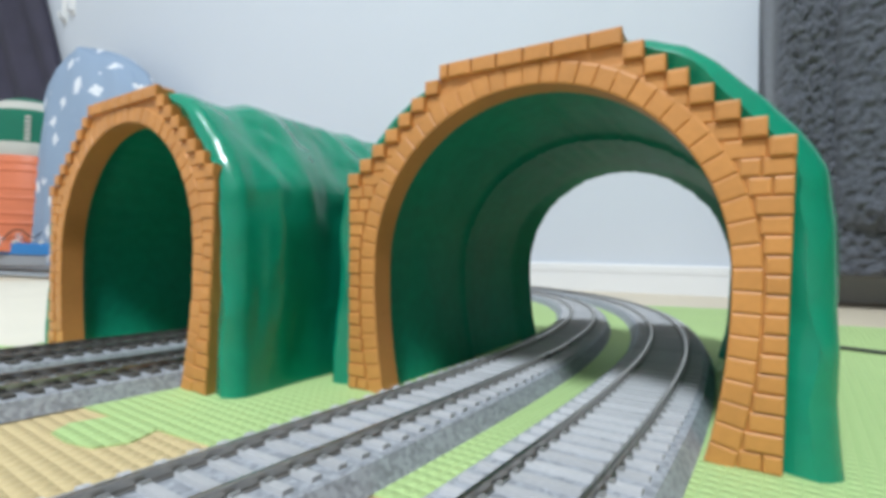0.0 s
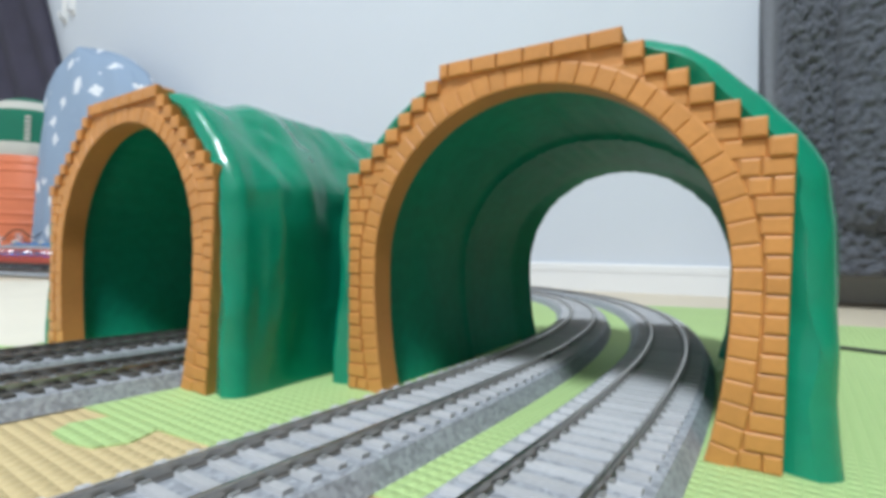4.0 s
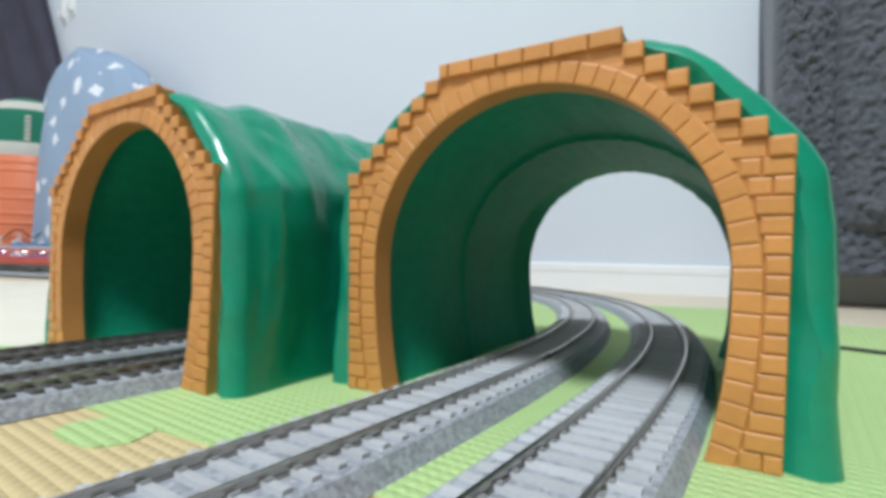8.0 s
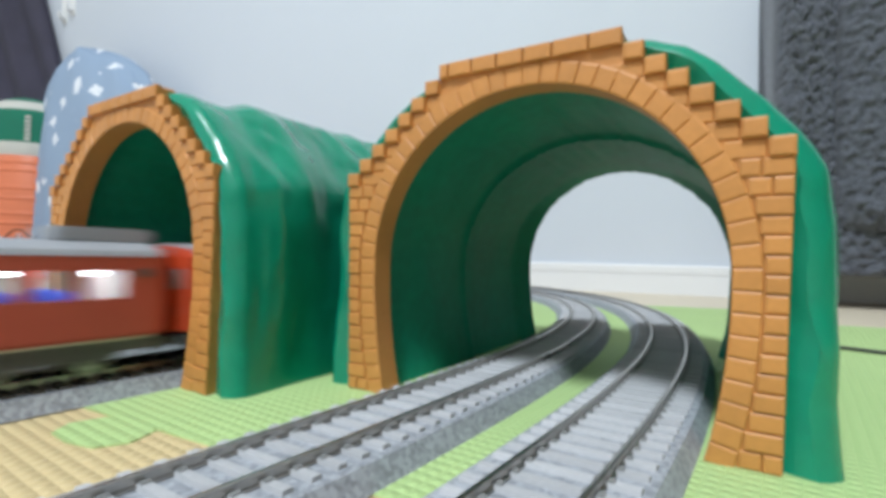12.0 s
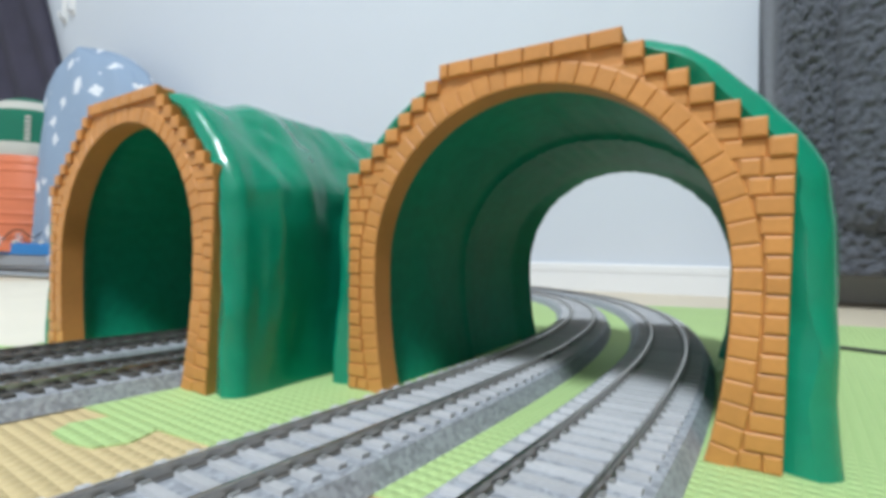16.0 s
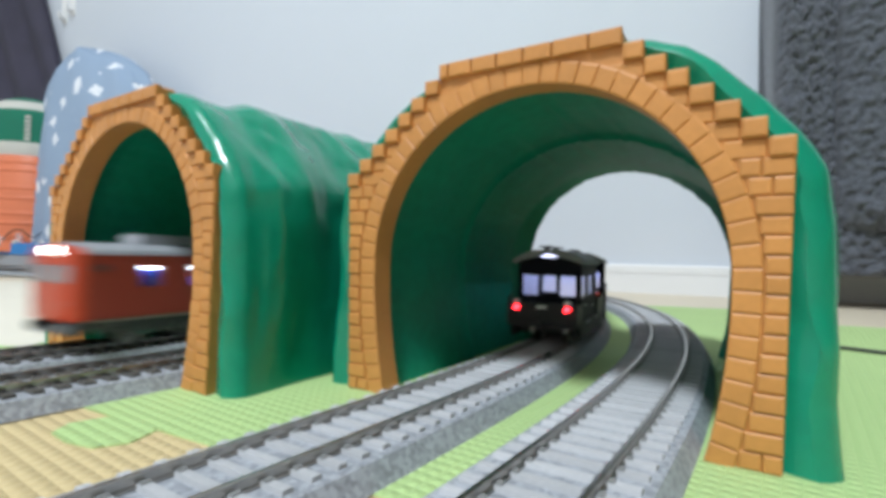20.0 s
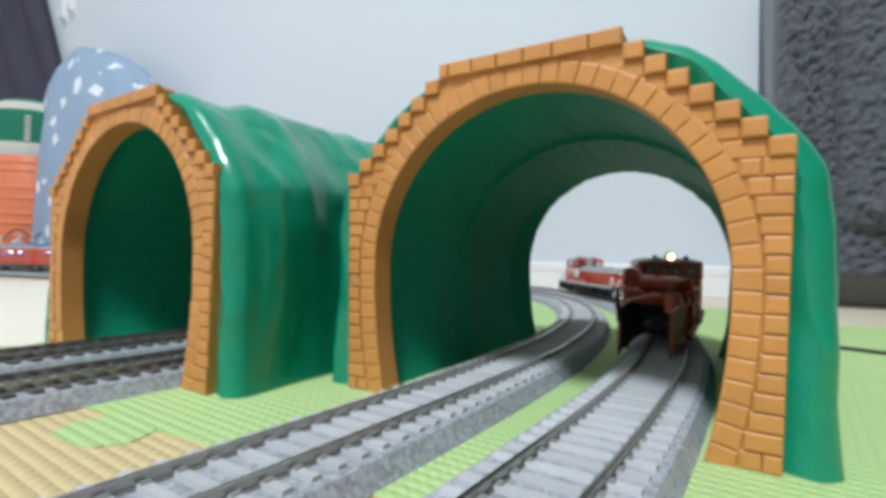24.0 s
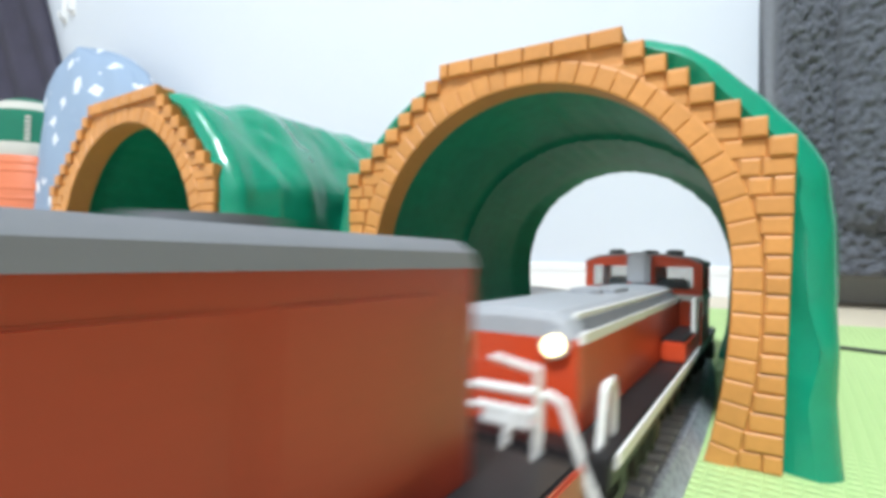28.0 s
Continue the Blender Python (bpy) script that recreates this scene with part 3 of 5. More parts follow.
def coupler(parent, x, s):
    bm = B()
    box(bm, x, x + s * 0.005, -0.0012, 0.0012, 0.0090, 0.0112, 0.0003)
    box(bm, x + s * 0.0045, x + s * 0.0082, -0.0022, 0.0022, 0.0082, 0.0120, 0.0006)
    part("coupler", bm, M_BLACK, parent)


def bent_rail(bm, pts, r):
    for a, b in zip(pts, pts[1:]):
        rod(bm, a, b, r, 7)
    for p in pts[1:-1]:
        made = bmesh.ops.create_icosphere(bm, subdivisions=1, radius=r * 1.05)["verts"]
        bmesh.ops.translate(bm, vec=p, verts=made)


def hood(parent, x0, x1, half, z0, z1, nose):
    """A locomotive hood: red sides, a white line, a dark grille band that leans in, and a flat grey top."""
    lo, hi = min(x0, x1), max(x0, x1)
    zr = z1 - 0.0044
    bm = B()
    xs = [x0, x1 - 0.0022 * nose, x1 - 0.0006 * nose, x1]
    ks = [1, 1, 0.975, 0.92]
    loft(bm, [[(x, y * k, z) for y, z in ((-half, z0), (-half, zr), (half, zr), (half, z0))] for x, k in zip(xs, ks)])
    h = part("hood", bm, M_ORANGE_RED, parent, "vermilion hood")
    bm = B()
    prof = [(-half + 0.0002, zr), (-half + 0.0018, z1 - 0.0016), (-half + 0.0036, z1 - 0.0004), (0, z1), (half - 0.0036, z1 - 0.0004), (half - 0.0018, z1 - 0.0016), (half - 0.0002, zr)]
    loft(bm, [[(x, y * k, zr + (z - zr) * kz) for y, z in prof] for x, k, kz in zip(xs, (1, 1, 0.96, 0.88), (1, 1, 0.94, 0.62))])
    top = part("hood_top", bm, M_GREY, h, "flat grey hood top with chamfered edges")
    for s in (-1, 1):
        bm = B()
        box(bm, lo + 0.0005, hi - 0.0005, s * (half - 0.0003), s * (half + 0.0005), zr - 0.0006, zr + 0.0010)
        part("waist_line", bm, M_WHITE, h, "thin white line")
        bm = B()
        y0, y1, za, zb = half + 0.0001, half - 0.0015, zr + 0.0010, z1 - 0.0020
        loft(bm, [[(x, s * y0, za), (x, s * (y0 - 0.001), za), (x, s * (y1 - 0.001), zb), (x, s * y1, zb)] for x in (lo + 0.004, hi - 0.005)])
        part("roof_grille", bm, M_DKGREY, top, "dark grey grille band")
        bm = B()
        box(bm, lo + 0.003, hi - 0.004, s * (half - 0.0024), s * (half - 0.0016), z1 - 0.0018, z1 - 0.0010)
        part("edge_strip", bm, M_WHITE, top, "thin pale edge strip")
    xm = (lo + hi) / 2
    bm = B()
    box(bm, xm - 0.010, xm + 0.004, -0.005, 0.005, z1 - 0.0006, z1 + 0.0006, 0.0003)
    part("roof_hatch", bm, M_GREY, top)
    bm = B()
    rod(bm, (xm + 0.009 * nose, 0, z1 - 0.001), (xm + 0.009 * nose, 0, z1 + 0.0007), 0.0036, 20)
    part("fan_cover", bm, M_GREY, top)
    return h


def stair_rail(parent, x, s, side, z0=0.0030, z1=0.0225):
    """White end handrail: posts, a bent top and a sloping leg down to the step."""
    bm = B()
    y = side * 0.0150
    r = 0.00058
    bent_rail(bm, [(x, y, 0.0146), (x - s * 0.0020, y, z1 - 0.001), (x - s * 0.0032, y, z1), (x - s * 0.0058, y, z1), (x - s * 0.0070, y, z1 - 0.0014), (x - s * 0.0070, y, 0.0146)], r)
    part("handrail", bm, M_WHITE, parent, "white bent handrail")


def centre_cab_loco(label, c1, stack, L0=-0.080):
    """Vermilion diesel: long hood ahead of the cab, short hood behind it."""
    t = thing("model_locomotive", label, "locomotive", "model trains")
    L1 = 0.080

    def end(s, v):
        """Length v out towards the front (s = 1) or the rear end."""
        return v if s > 0 else L0 + L1 - v

    bm = B()
    box(bm, L0, L1, -0.0172, 0.0172, 0.0104, 0.0146, 0.0004)
    deck = part("deck", bm, M_BLACK, t, "black running deck")
    bm = B()
    for s in (-1, 1):
        box(bm, L0 + 0.003, L1 - 0.003, s * 0.0172, s * 0.0177, 0.0128, 0.0146)
    part("deck_edge", bm, M_WHITE, deck, "white line along the deck edge")
    bm = B()
    box(bm, -0.030, 0.022, -0.0145, 0.0145, 0.0030, 0.0110, 0.0008)
    for x in (-0.020, -0.008, 0.006, 0.016):
        rod(bm, (x, -0.0155, 0.0062), (x, 0.0155, 0.0062), 0.0026, 12)
    part("fuel_tank", bm, M_BLACK, t, "black tanks and gear under the frame")
    c0 = c1 - 0.0240
    hood(t, c1 + 0.0004, 0.0735, 0.0112, 0.0144, 0.0324, 1)
    hood(t, c0 - 0.0004, end(-1, 0.0735), 0.0112, 0.0144, 0.0324, -1)
    # cab: panels with window openings, domed grey roof
    z0, zs, zt, half = 0.0144, 0.0312, 0.0380, 0.0176
    bm = B()
    box(bm, c0, c1, -half + 0.0008, half - 0.0008, z0, z0 + 0.001)
    cab = part("cab", bm, M_ORANGE_RED, t, "vermilion cab round a dark interior")
    for s in (-1, 1):
        bm = B()
        box(bm, c0, c1, s * (half - 0.0008), s * half, z0, zs, 0.0002)
        part("cab_side", bm, M_ORANGE_RED, cab, "vermilion cab side")
        for a, b in ((c0, c0 + 0.0024), (c1 - 0.0040, c1)):
            bm = B()
            box(bm, a, b, s * (half - 0.0008), s * half, zs, zt + 0.0008)
            part("cab_pillar", bm, M_ORANGE_RED, cab)
        bm = B()
        box(bm, c0 + 0.0024, c1 - 0.0040, s * (half - 0.0008), s * half, zt, zt + 0.0008)
        part("cab_header", bm, M_ORANGE_RED, cab)
        bm = B()
        box(bm, c0 - 0.0002, c1 + 0.0002, s * half, s * (half + 0.0003), 0.0278, 0.0296)
        part("cab_line", bm, M_WHITE, cab, "white waist line")
        for a, b in ((c0 + 0.0085, c0 + 0.0130), (c1 - 0.0030, c1 - 0.0008)):
            bm = B()
            box(bm, a, b, s * half, s * (half + 0.0004), 0.0230, 0.0278, 0.0002)
            part("plate", bm, M_WHITE, cab, "pale plate on the cab side")
    arch = [(half, zs), (half, zt + 0.0010), (half - 0.0040, zt + 0.0026), (0.006, zt + 0.0034), (-0.006, zt + 0.0034), (-half + 0.0040, zt + 0.0026), (-half, zt + 0.0010), (-half, zs)]
    prof = [(half + 0.0004, zt + 0.0006), (half, zt + 0.0018), (half - 0.0040, zt + 0.0033), (0.006, zt + 0.0041), (-0.006, zt + 0.0041), (-half + 0.0040, zt + 0.0033), (-half, zt + 0.0018), (-half - 0.0004, zt + 0.0006)]
    for x, k in ((c0, -1), (c1, 1)):
        xa, xb = (x, x + 0.0008) if k < 0 else (x - 0.0008, x)
        bm = B()
        box(bm, xa, xb, -half + 0.0008, half - 0.0008, z0, zs, 0)
        part("cab_end", bm, M_ORANGE_RED, cab, "vermilion cab end")
        for a, b in ((-half + 0.0008, -half + 0.0026), (-0.0042, 0.0042), (half - 0.0026, half - 0.0008)):
            bm = B()
            box(bm, xa, xb, a, b, zs, zt)
            part("cab_pillar", bm, M_ORANGE_RED, cab)
        bm = B()
        loft(bm, [[(q, y, max(z, zt)) for y, z in arch] for q in (xa - 0.0006 * (k < 0), xb + 0.0006 * (k > 0))])
        part("cab_gable", bm, M_ORANGE_RED, cab, "vermilion arched end under the roof")
        panes("cab_window", [(xa + 0.0003, xa + 0.0005, u, w, zs, zt) for u, w in ((-half + 0.0026, -0.0042), (0.0042, half - 0.0026))], M_GLASS, cab)
        bm = B()
        box(bm, x, x + k * 0.0004, -half, half, 0.0278, 0.0296)
        part("cab_line", bm, M_WHITE, cab, "white waist line")
    bm = B()
    loft(bm, [[(x, y, z) for y, z in prof] for x in (c0 + 0.0006, c1 - 0.0006)])
    part("cab_roof", bm, M_GREY, cab, "rounded grey cab roof", smooth=0.6)
    panes("cab_window", [(c0 + 0.0024, c1 - 0.0040, s * (half - 0.0006), s * (half - 0.0004), zs, zt) for s in (-1, 1)], M_GLASS, cab)
    bm = B()
    box(bm, c0 + 0.006, c0 + 0.012, -0.013, -0.004, z0 + 0.001, zs + 0.003, 0.0008)
    box(bm, c1 - 0.012, c1 - 0.006, 0.004, 0.013, z0 + 0.001, zs + 0.003, 0.0008)
    part("cab_seat", bm, M_BLACK, cab, "dark cab seats and desk")
    for x, y in ((c1 - 0.007, 0.009), (c1 - 0.007, -0.009), (c0 + 0.007, 0.0)):
        bm = B()
        rod(bm, (x, y, zt + 0.0020), (x, y, zt + 0.0048), 0.0026, 16)
        rod(bm, (x, y, zt + 0.0048), (x, y, zt + 0.0054), 0.0030, 16, 0.0018)
        part("roof_vent", bm, M_DKGREY, cab, "dark round roof vent")
    bm = B()
    xs = c1 + 0.0010 if stack > 0 else c0 - 0.0050
    box(bm, xs, xs + 0.0040, -0.0034, 0.0034, 0.0318, zt + 0.0044, 0.0012)
    part("chimney", bm, M_GREY, cab, "grey square exhaust stack")
    # tanks beside the hoods
    for s in (-1, 1):
        for a, b, zb in ((c1 + 0.0004, c1 + 0.0340, 0.0198),):
            bm = B()
            box(bm, a, b, s * 0.0114, s * 0.0171, 0.0146, zb, 0.0006)
            side_box = part("side_box", bm, M_ORANGE_RED, t, "vermilion equipment box on the deck")
            bm = B()
            box(bm, a + 0.0004, b - 0.0006, s * 0.0116, s * 0.0168, zb - 0.0002, zb + 0.0004)
            part("box_lid", bm, M_BLACK, side_box, "black top of the box")
    # white handrails
    for s in (-1, 1):
        for side in (-1, 1):
            stair_rail(t, end(s, 0.0765), s, side)
        xe = end(s, 0.0792)
        bm = B()
        bent_rail(bm, [(xe + s * 0.001, -0.0172, 0.0050), (xe, -0.0108, 0.0204), (xe, -0.0090, 0.0212), (xe, 0.0090, 0.0212), (xe, 0.0108, 0.0204), (xe + s * 0.001, 0.0172, 0.0050)], 0.00066)
        part("end_railing", bm, M_WHITE, t, "white bent end railing")
        for y in (-0.0076, 0.0076):
            bm = B()
            bent_rail(bm, [(xe, y, 0.0210), (xe, y, 0.0100)], 0.0006)
            part("railing_post", bm, M_WHITE, t, "white railing post")
        bm = B()
        bent_rail(bm, [(xe, -0.0076, 0.0184), (xe, 0.0076, 0.0184)], 0.0006)
        part("railing_bar", bm, M_WHITE, t, "white cross bar")
        bm = B()
        bent_rail(bm, [(xe, 0.0036, 0.0184), (xe + s * 0.0005, 0.0030, 0.0150), (xe + s * 0.0010, 0.0030, 0.0092)], 0.0006)
        part("brake_pipe", bm, M_WHITE, t, "white bent brake pipe")
        bm = B()
        box(bm, xe - 0.0004, xe + 0.0004, -0.0010, 0.0064, 0.0160, 0.0186, 0.0002)
        part("end_plate", bm, M_WHITE, t, "small white end plate")
        bm = B()
        box(bm, end(s, 0.0782), end(s, 0.0800), -0.0168, 0.0168, 0.0052, 0.0104, 0.0004)
        for side in (-1, 1):
            box(bm, end(s, 0.0740), end(s, 0.0800), side * 0.0140, side * 0.0172, 0.0030, 0.0096, 0.0004)
        part("buffer_beam", bm, M_BLACK, t, "black end beam and steps")
        coupler(t, end(s, 0.0795), s)
        bm = B()
        for side in (-1, 1):
            rod(bm, (end(s, 0.0725), side * 0.0078, 0.0272), (end(s, 0.0746), side * 0.0078, 0.0272), 0.0021, 16)
        part("headlight_rim", bm, M_GREY, t)
        for side in (-1, 1):
            bm = B()
            rod(bm, (end(s, 0.0740), side * 0.0078, 0.0272), (end(s, 0.0750), side * 0.0078, 0.0272), 0.0015, 14)
            lit = s > 0 and side > 0
            part("headlight", bm, M_LAMP if lit else M_WHITE, t, "lit round headlight" if lit else "unlit round headlight")
    for x in (c1 + 0.0016, c1 + 0.0090):
        for y in (-0.0166, 0.0166):
            bm = B()
            bent_rail(bm, [(x, y, 0.0146), (x, y, 0.0290), (x + 0.0036, y, 0.0290), (x + 0.0036, y, 0.0198)], 0.00055)
            part("side_handrail", bm, M_WHITE, t, "white side handrail")
    bogie(t, 0.048, 0.030)
    bogie(t, L0 + 0.026, 0.022)
    return t


def van(label):
    """Short black brake van with lit windows, end platforms and red tail lights."""
    t = thing("brake_van", label, "railway van", "brake vans")
    half, z0, z1 = 0.0152, 0.0105, 0.0385
    a, b = -0.0268, 0.0162
    win_z = (0.0222, 0.0318)
    lo, hi = win_z
    side_wins = [(-0.0252, -0.0158), (-0.0064, 0.0033)]
    end_wins = [(-0.0126, -0.0052), (-0.0034, 0.0034), (0.0052, 0.0126)]
    bm = B()
    box(bm, a, b, -half, half, z0, z0 + 0.001)
    body = part("floor", bm, M_COACH, t, "dark van floor")
    edges = [a] + [k for w in side_wins for k in w] + [b]
    for s in (-1, 1):
        y0, y1 = s * (half - 0.0008), s * half
        wall = part("side_wall", box(B(), a, b, y0, y1, z0, lo), M_COACH, t, "blue-black side wall")
        part("upper_panel", box(B(), a, b, y0, y1, hi, z1), M_COACH, wall)
        for i in range(0, len(edges), 2):
            part("window_pier", box(B(), edges[i], edges[i + 1], y0, y1, lo, hi), M_COACH, wall)
        # black panel that fills the side between frame and rail
        part("footboard", box(B(), -0.034, 0.034, s * 0.0150, s * 0.0162, 0.0030, 0.0088, 0.0004), M_BLACK, t, "black panel low on the side")
    e2 = [-half] + [k for w in end_wins for k in w] + [half]
    for x in (a, b - 0.0008):
        wall = part("end_wall", box(B(), x, x + 0.0008, -half, half, z0, lo), M_COACH, t, "blue-black end wall with three windows")
        part("upper_panel", box(B(), x, x + 0.0008, -half, half, hi, z1 + 0.002), M_COACH, wall)
        for i in range(0, len(e2), 2):
            part("window_pier", box(B(), x, x + 0.0008, e2[i], e2[i + 1], lo, hi), M_COACH, wall)
        part("door_panel", box(B(), x, x + 0.0008, end_wins[1][0], end_wins[1][1], lo, lo + 0.0018), M_COACH, wall)
    panes("window_glass", [(w[0], w[1], s * (half - 0.0005), s * (half - 0.0003), lo, hi) for s in (-1, 1) for w in side_wins]
          + [(x, x + 0.0002, w[0], w[1], lo, hi) for x in (a + 0.0003, b - 0.0005) for w in end_wins], M_VANGLASS, body)
    bm = B()
    box(bm, a + 0.001, b - 0.001, -half + 0.001, half - 0.001, 0.0120, 0.0150)
    box(bm, 0.0085, 0.0095, -half + 0.001, half - 0.001, 0.0150, 0.0270)
    for x in (-0.017, -0.008, 0.003):
        for s in (-1, 1):
            box(bm, x - 0.003, x + 0.003, s * 0.006, s * 0.0135, 0.0150, 0.0215, 0.0006)
    part("interior", bm, M_SALOON, body, "pale van interior with seats")
    bm = B()
    box(bm, a + 0.003, b - 0.003, -0.010, 0.010, z1 - 0.0022, z1 - 0.0014)
    part("interior_light", bm, M_VANLIGHT, body, "cold white ceiling light")
    bm = B()
    prof = [(half + 0.0016, z1 - 0.0012), (half + 0.0014, z1 + 0.0006), (half - 0.0040, z1 + 0.0036), (0.006, z1 + 0.0054), (-0.006, z1 + 0.0054), (-half + 0.0040, z1 + 0.0036), (-half - 0.0014, z1 + 0.0006), (-half - 0.0016, z1 - 0.0012),
            (-half + 0.002, z1 + 0.0002), (0, z1 + 0.0036), (half - 0.002, z1 + 0.0002)]
    loft(bm, [[(x, y, z) for y, z in prof] for x in (-0.0322, 0.0188)])
    roof = part("roof", bm, M_VANROOF, t, "dark grey arched roof overhanging the ends", smooth=0.5)
    for x in (-0.016, 0.004):
        bm = B()
        rod(bm, (x, 0.004, z1 + 0.0046), (x, 0.004, z1 + 0.0070), 0.0016, 12)
        box(bm, x - 0.0045, x + 0.0045, 0.001, 0.007, z1 + 0.0068, z1 + 0.0076, 0.0003)
        part("roof_ventilator", bm, M_DKGREY, roof)
    bm = B()
    box(bm, -0.0405, 0.0405, -0.0160, 0.0160, 0.0086, 0.0108, 0.0004)
    for x in (-0.014, 0.012):
        box(bm, x - 0.006, x + 0.006, -0.012, 0.012, 0.0030, 0.0088, 0.0006)
    part("underframe", bm, M_BLACK, t, "black frame with boxes")
    for s in (-1, 1):
        bm = B()
        box(bm, s * 0.0396, s * 0.0404, -0.0160, 0.0160, 0.0108, 0.0196)
        part("platform_end", bm, M_BLACK, t, "black end panel of the open platform")
        for side in (-1, 1):
            bm = B()
            box(bm, 0.0162 if s > 0 else -0.0268, s * 0.0396, side * 0.0152, side * 0.0160, 0.0108, 0.0190)
            rod(bm, (s * 0.0392, side * 0.0156, 0.0190), (s * 0.0392, side * 0.0156, 0.0225), 0.0006, 8)
            part("platform_side", bm, M_BLACK, t, "black side panel of the open platform")
    for s in (-1, 1):
        coupler(t, s * 0.0402, s * 0.6)
    for side in (-1, 1):
        bm = B()
        rod(bm, (-0.0402, side * 0.0116, 0.0173), (-0.0414, side * 0.0116, 0.0173), 0.0012, 16)
        part("tail_light", bm, M_TAIL, t, "glowing red tail light")
        bm = B()
        box(bm, -0.0412, -0.0402, side * 0.0116 - 0.0014, side * 0.0116 + 0.0014, 0.0192, 0.0210, 0.0003)
        part("lamp_bracket", bm, M_WHITE, t, "small white lamp bracket")
    bm = B()
    box(bm, -0.0412, -0.0404, -0.0022, 0.0022, 0.0172, 0.0184)
    part("lettering_bar", bm, M_WHITE, t, "small white marking bar")
    for x, w, z in ((-0.016, 0.004, 0.0176), (0.004, 0.003, 0.0160), (-0.012, 0.005, 0.0094), (0.012, 0.004, 0.0094)):
        for s in (-1, 1):
            bm = B()
            box(bm, x - w, x + w, s * (half - 0.0001 if z > 0.01 else 0.0159), s * (half + 0.0003 if z > 0.01 else 0.0164), z, z + 0.0007)
            part("lettering_bar", bm, M_GREY, t, "small white marking bar")
    for x in (-0.020, 0.020):
        wheelset(t, x, 0.0056)
        bm = B()
        for s in (-1, 1):
            box(bm, x - 0.0075, x + 0.0075, s * 0.0116, s * 0.0128, 0.0062, 0.0090, 0.0004)
            box(bm, x - 0.0026, x + 0.0026, s * 0.0118, s * 0.0146, 0.0030, 0.0084, 0.0005)
        part("axle_guard", bm, M_BLACK, t)
    return t


def railcar(label, paint, cab_front, cab_rear, lamp, blue_end, unit_x):
    """Red diesel railcar with a lit saloon; cab ends are vermilion."""
    t = thing("railcar", label, "railcar", "red railcars")
    half, z0, zb, zw0, zw1, z1 = 0.0176, 0.0112, 0.0115, 0.0240, 0.0328, 0.0376
    a, b = (-0.1035, 0.1035) if blue_end else (-0.0985, 0.0985)
    wins = [(-0.0815, -0.0725)] + [(-0.0595 + 0.0136 * i, -0.0488 + 0.0136 * i) for i in range(9)] + [(0.0725, 0.0815)]
    if not blue_end:
        wins = [(-0.0873 + 0.0148 * i, -0.0754 + 0.0148 * i) for i in range(12)]
    bm = B()
    edges = [a] + [k for w in wins for k in w] + [b]
    box(bm, a, b, -half, half, z0, z0 + 0.001)
    body = part("saloon", bm, paint, t, "red body shell round a lit saloon")
    for s in (-1, 1):
        bm = B()
        box(bm, a, b, s * (half - 0.0008), s * half, z0, zw0)
        box(bm, a, b, s * (half - 0.0008), s * half, zw1, z1)
        for i in range(0, len(edges), 2):
            box(bm, edges[i], edges[i + 1], s * (half - 0.0008), s * half, zw0, zw1)
        part("side_wall", bm, paint, t, "red side wall with window openings")
    panes("window_glass", [(w[0], w[1], s * (half - 0.0005), s * (half - 0.0003), zw0, zw1) for s in (-1, 1) for w in wins], M_GLASS, body)
    # ends
    for x, k, is_cab in ((b, 1, cab_front), (a, -1, cab_rear)):
        bm = B()
        rings = []
        for dx, kk in ((0, 1), (0.0012, 0.985), (0.0030, 0.93), (0.0040, 0.84)):
            rings.append([(x + k * dx, y * kk, z) for y, z in ((-half, z0), (-half, z1), (-half + 0.004, z1 + 0.0024), (0, z1 + 0.0038), (half - 0.004, z1 + 0.0024), (half, z1), (half, z0))])
        loft(bm, rings)
        end = part("cab_end" if is_cab else "gangway_end", bm, M_ORANGE_RED, t, "rounded vermilion end", smooth=0.6)
        bm = B()
        for y0, y1 in ((-0.0140, -0.0050), (-0.0036, 0.0036), (0.0050, 0.0140)):
            box(bm, x + k * 0.0032, x + k * 0.0043, y0, y1, 0.0258, 0.0330, 0.0003)
        part("end_window", bm, M_ENDGLASS, end, "grey end window")
        if is_cab:
            for y in (-0.0042, 0.0042):
                bm = B()
                rod(bm, (x + k * 0.0015, y, 0.0386), (x + k * 0.0042, y, 0.0386), 0.0018, 16)
                part("headlight", bm, lamp, end, "bright headlight over the windows")
            bm = B()
            for y in (-0.0125, 0.0125):
                rod(bm, (x + k * 0.0030, y, 0.0180), (x + k * 0.0042, y, 0.0180), 0.0013, 12)
            part("marker_light", bm, M_RED, end)
        bm = B()
        box(bm, x - k * 0.002, x + k * 0.004, -0.0150, 0.0150, 0.0056, 0.0099, 0.0006)
        part("end_skirt", bm, M_DKGREY, end)
        coupler(t, x + k * 0.0036, k * 0.8)
    bm = B()
    prof = [(half + 0.0002, z1 - 0.0002), (half - 0.0006, z1 + 0.0016), (half - 0.0050, z1 + 0.0034), (0.006, z1 + 0.0046), (-0.006, z1 + 0.0046), (-half + 0.0050, z1 + 0.0034), (-half + 0.0006, z1 + 0.0016), (-half - 0.0002, z1 - 0.0002)]
    loft(bm, [[(x, y, z) for y, z in prof] for x in (a + 0.0005, b - 0.0005)])
    roof = part("roof", bm, M_GREY, t, "light grey rounded roof", smooth=0.5)
    for x in unit_x:
        bm = B()
        big = x > 0.05 or x < -0.05
        w = 0.015 if big else 0.0055
        box(bm, x - w, x + w, -0.008, 0.008, z1 + 0.0038, z1 + (0.0090 if big else 0.0068), 0.0010)
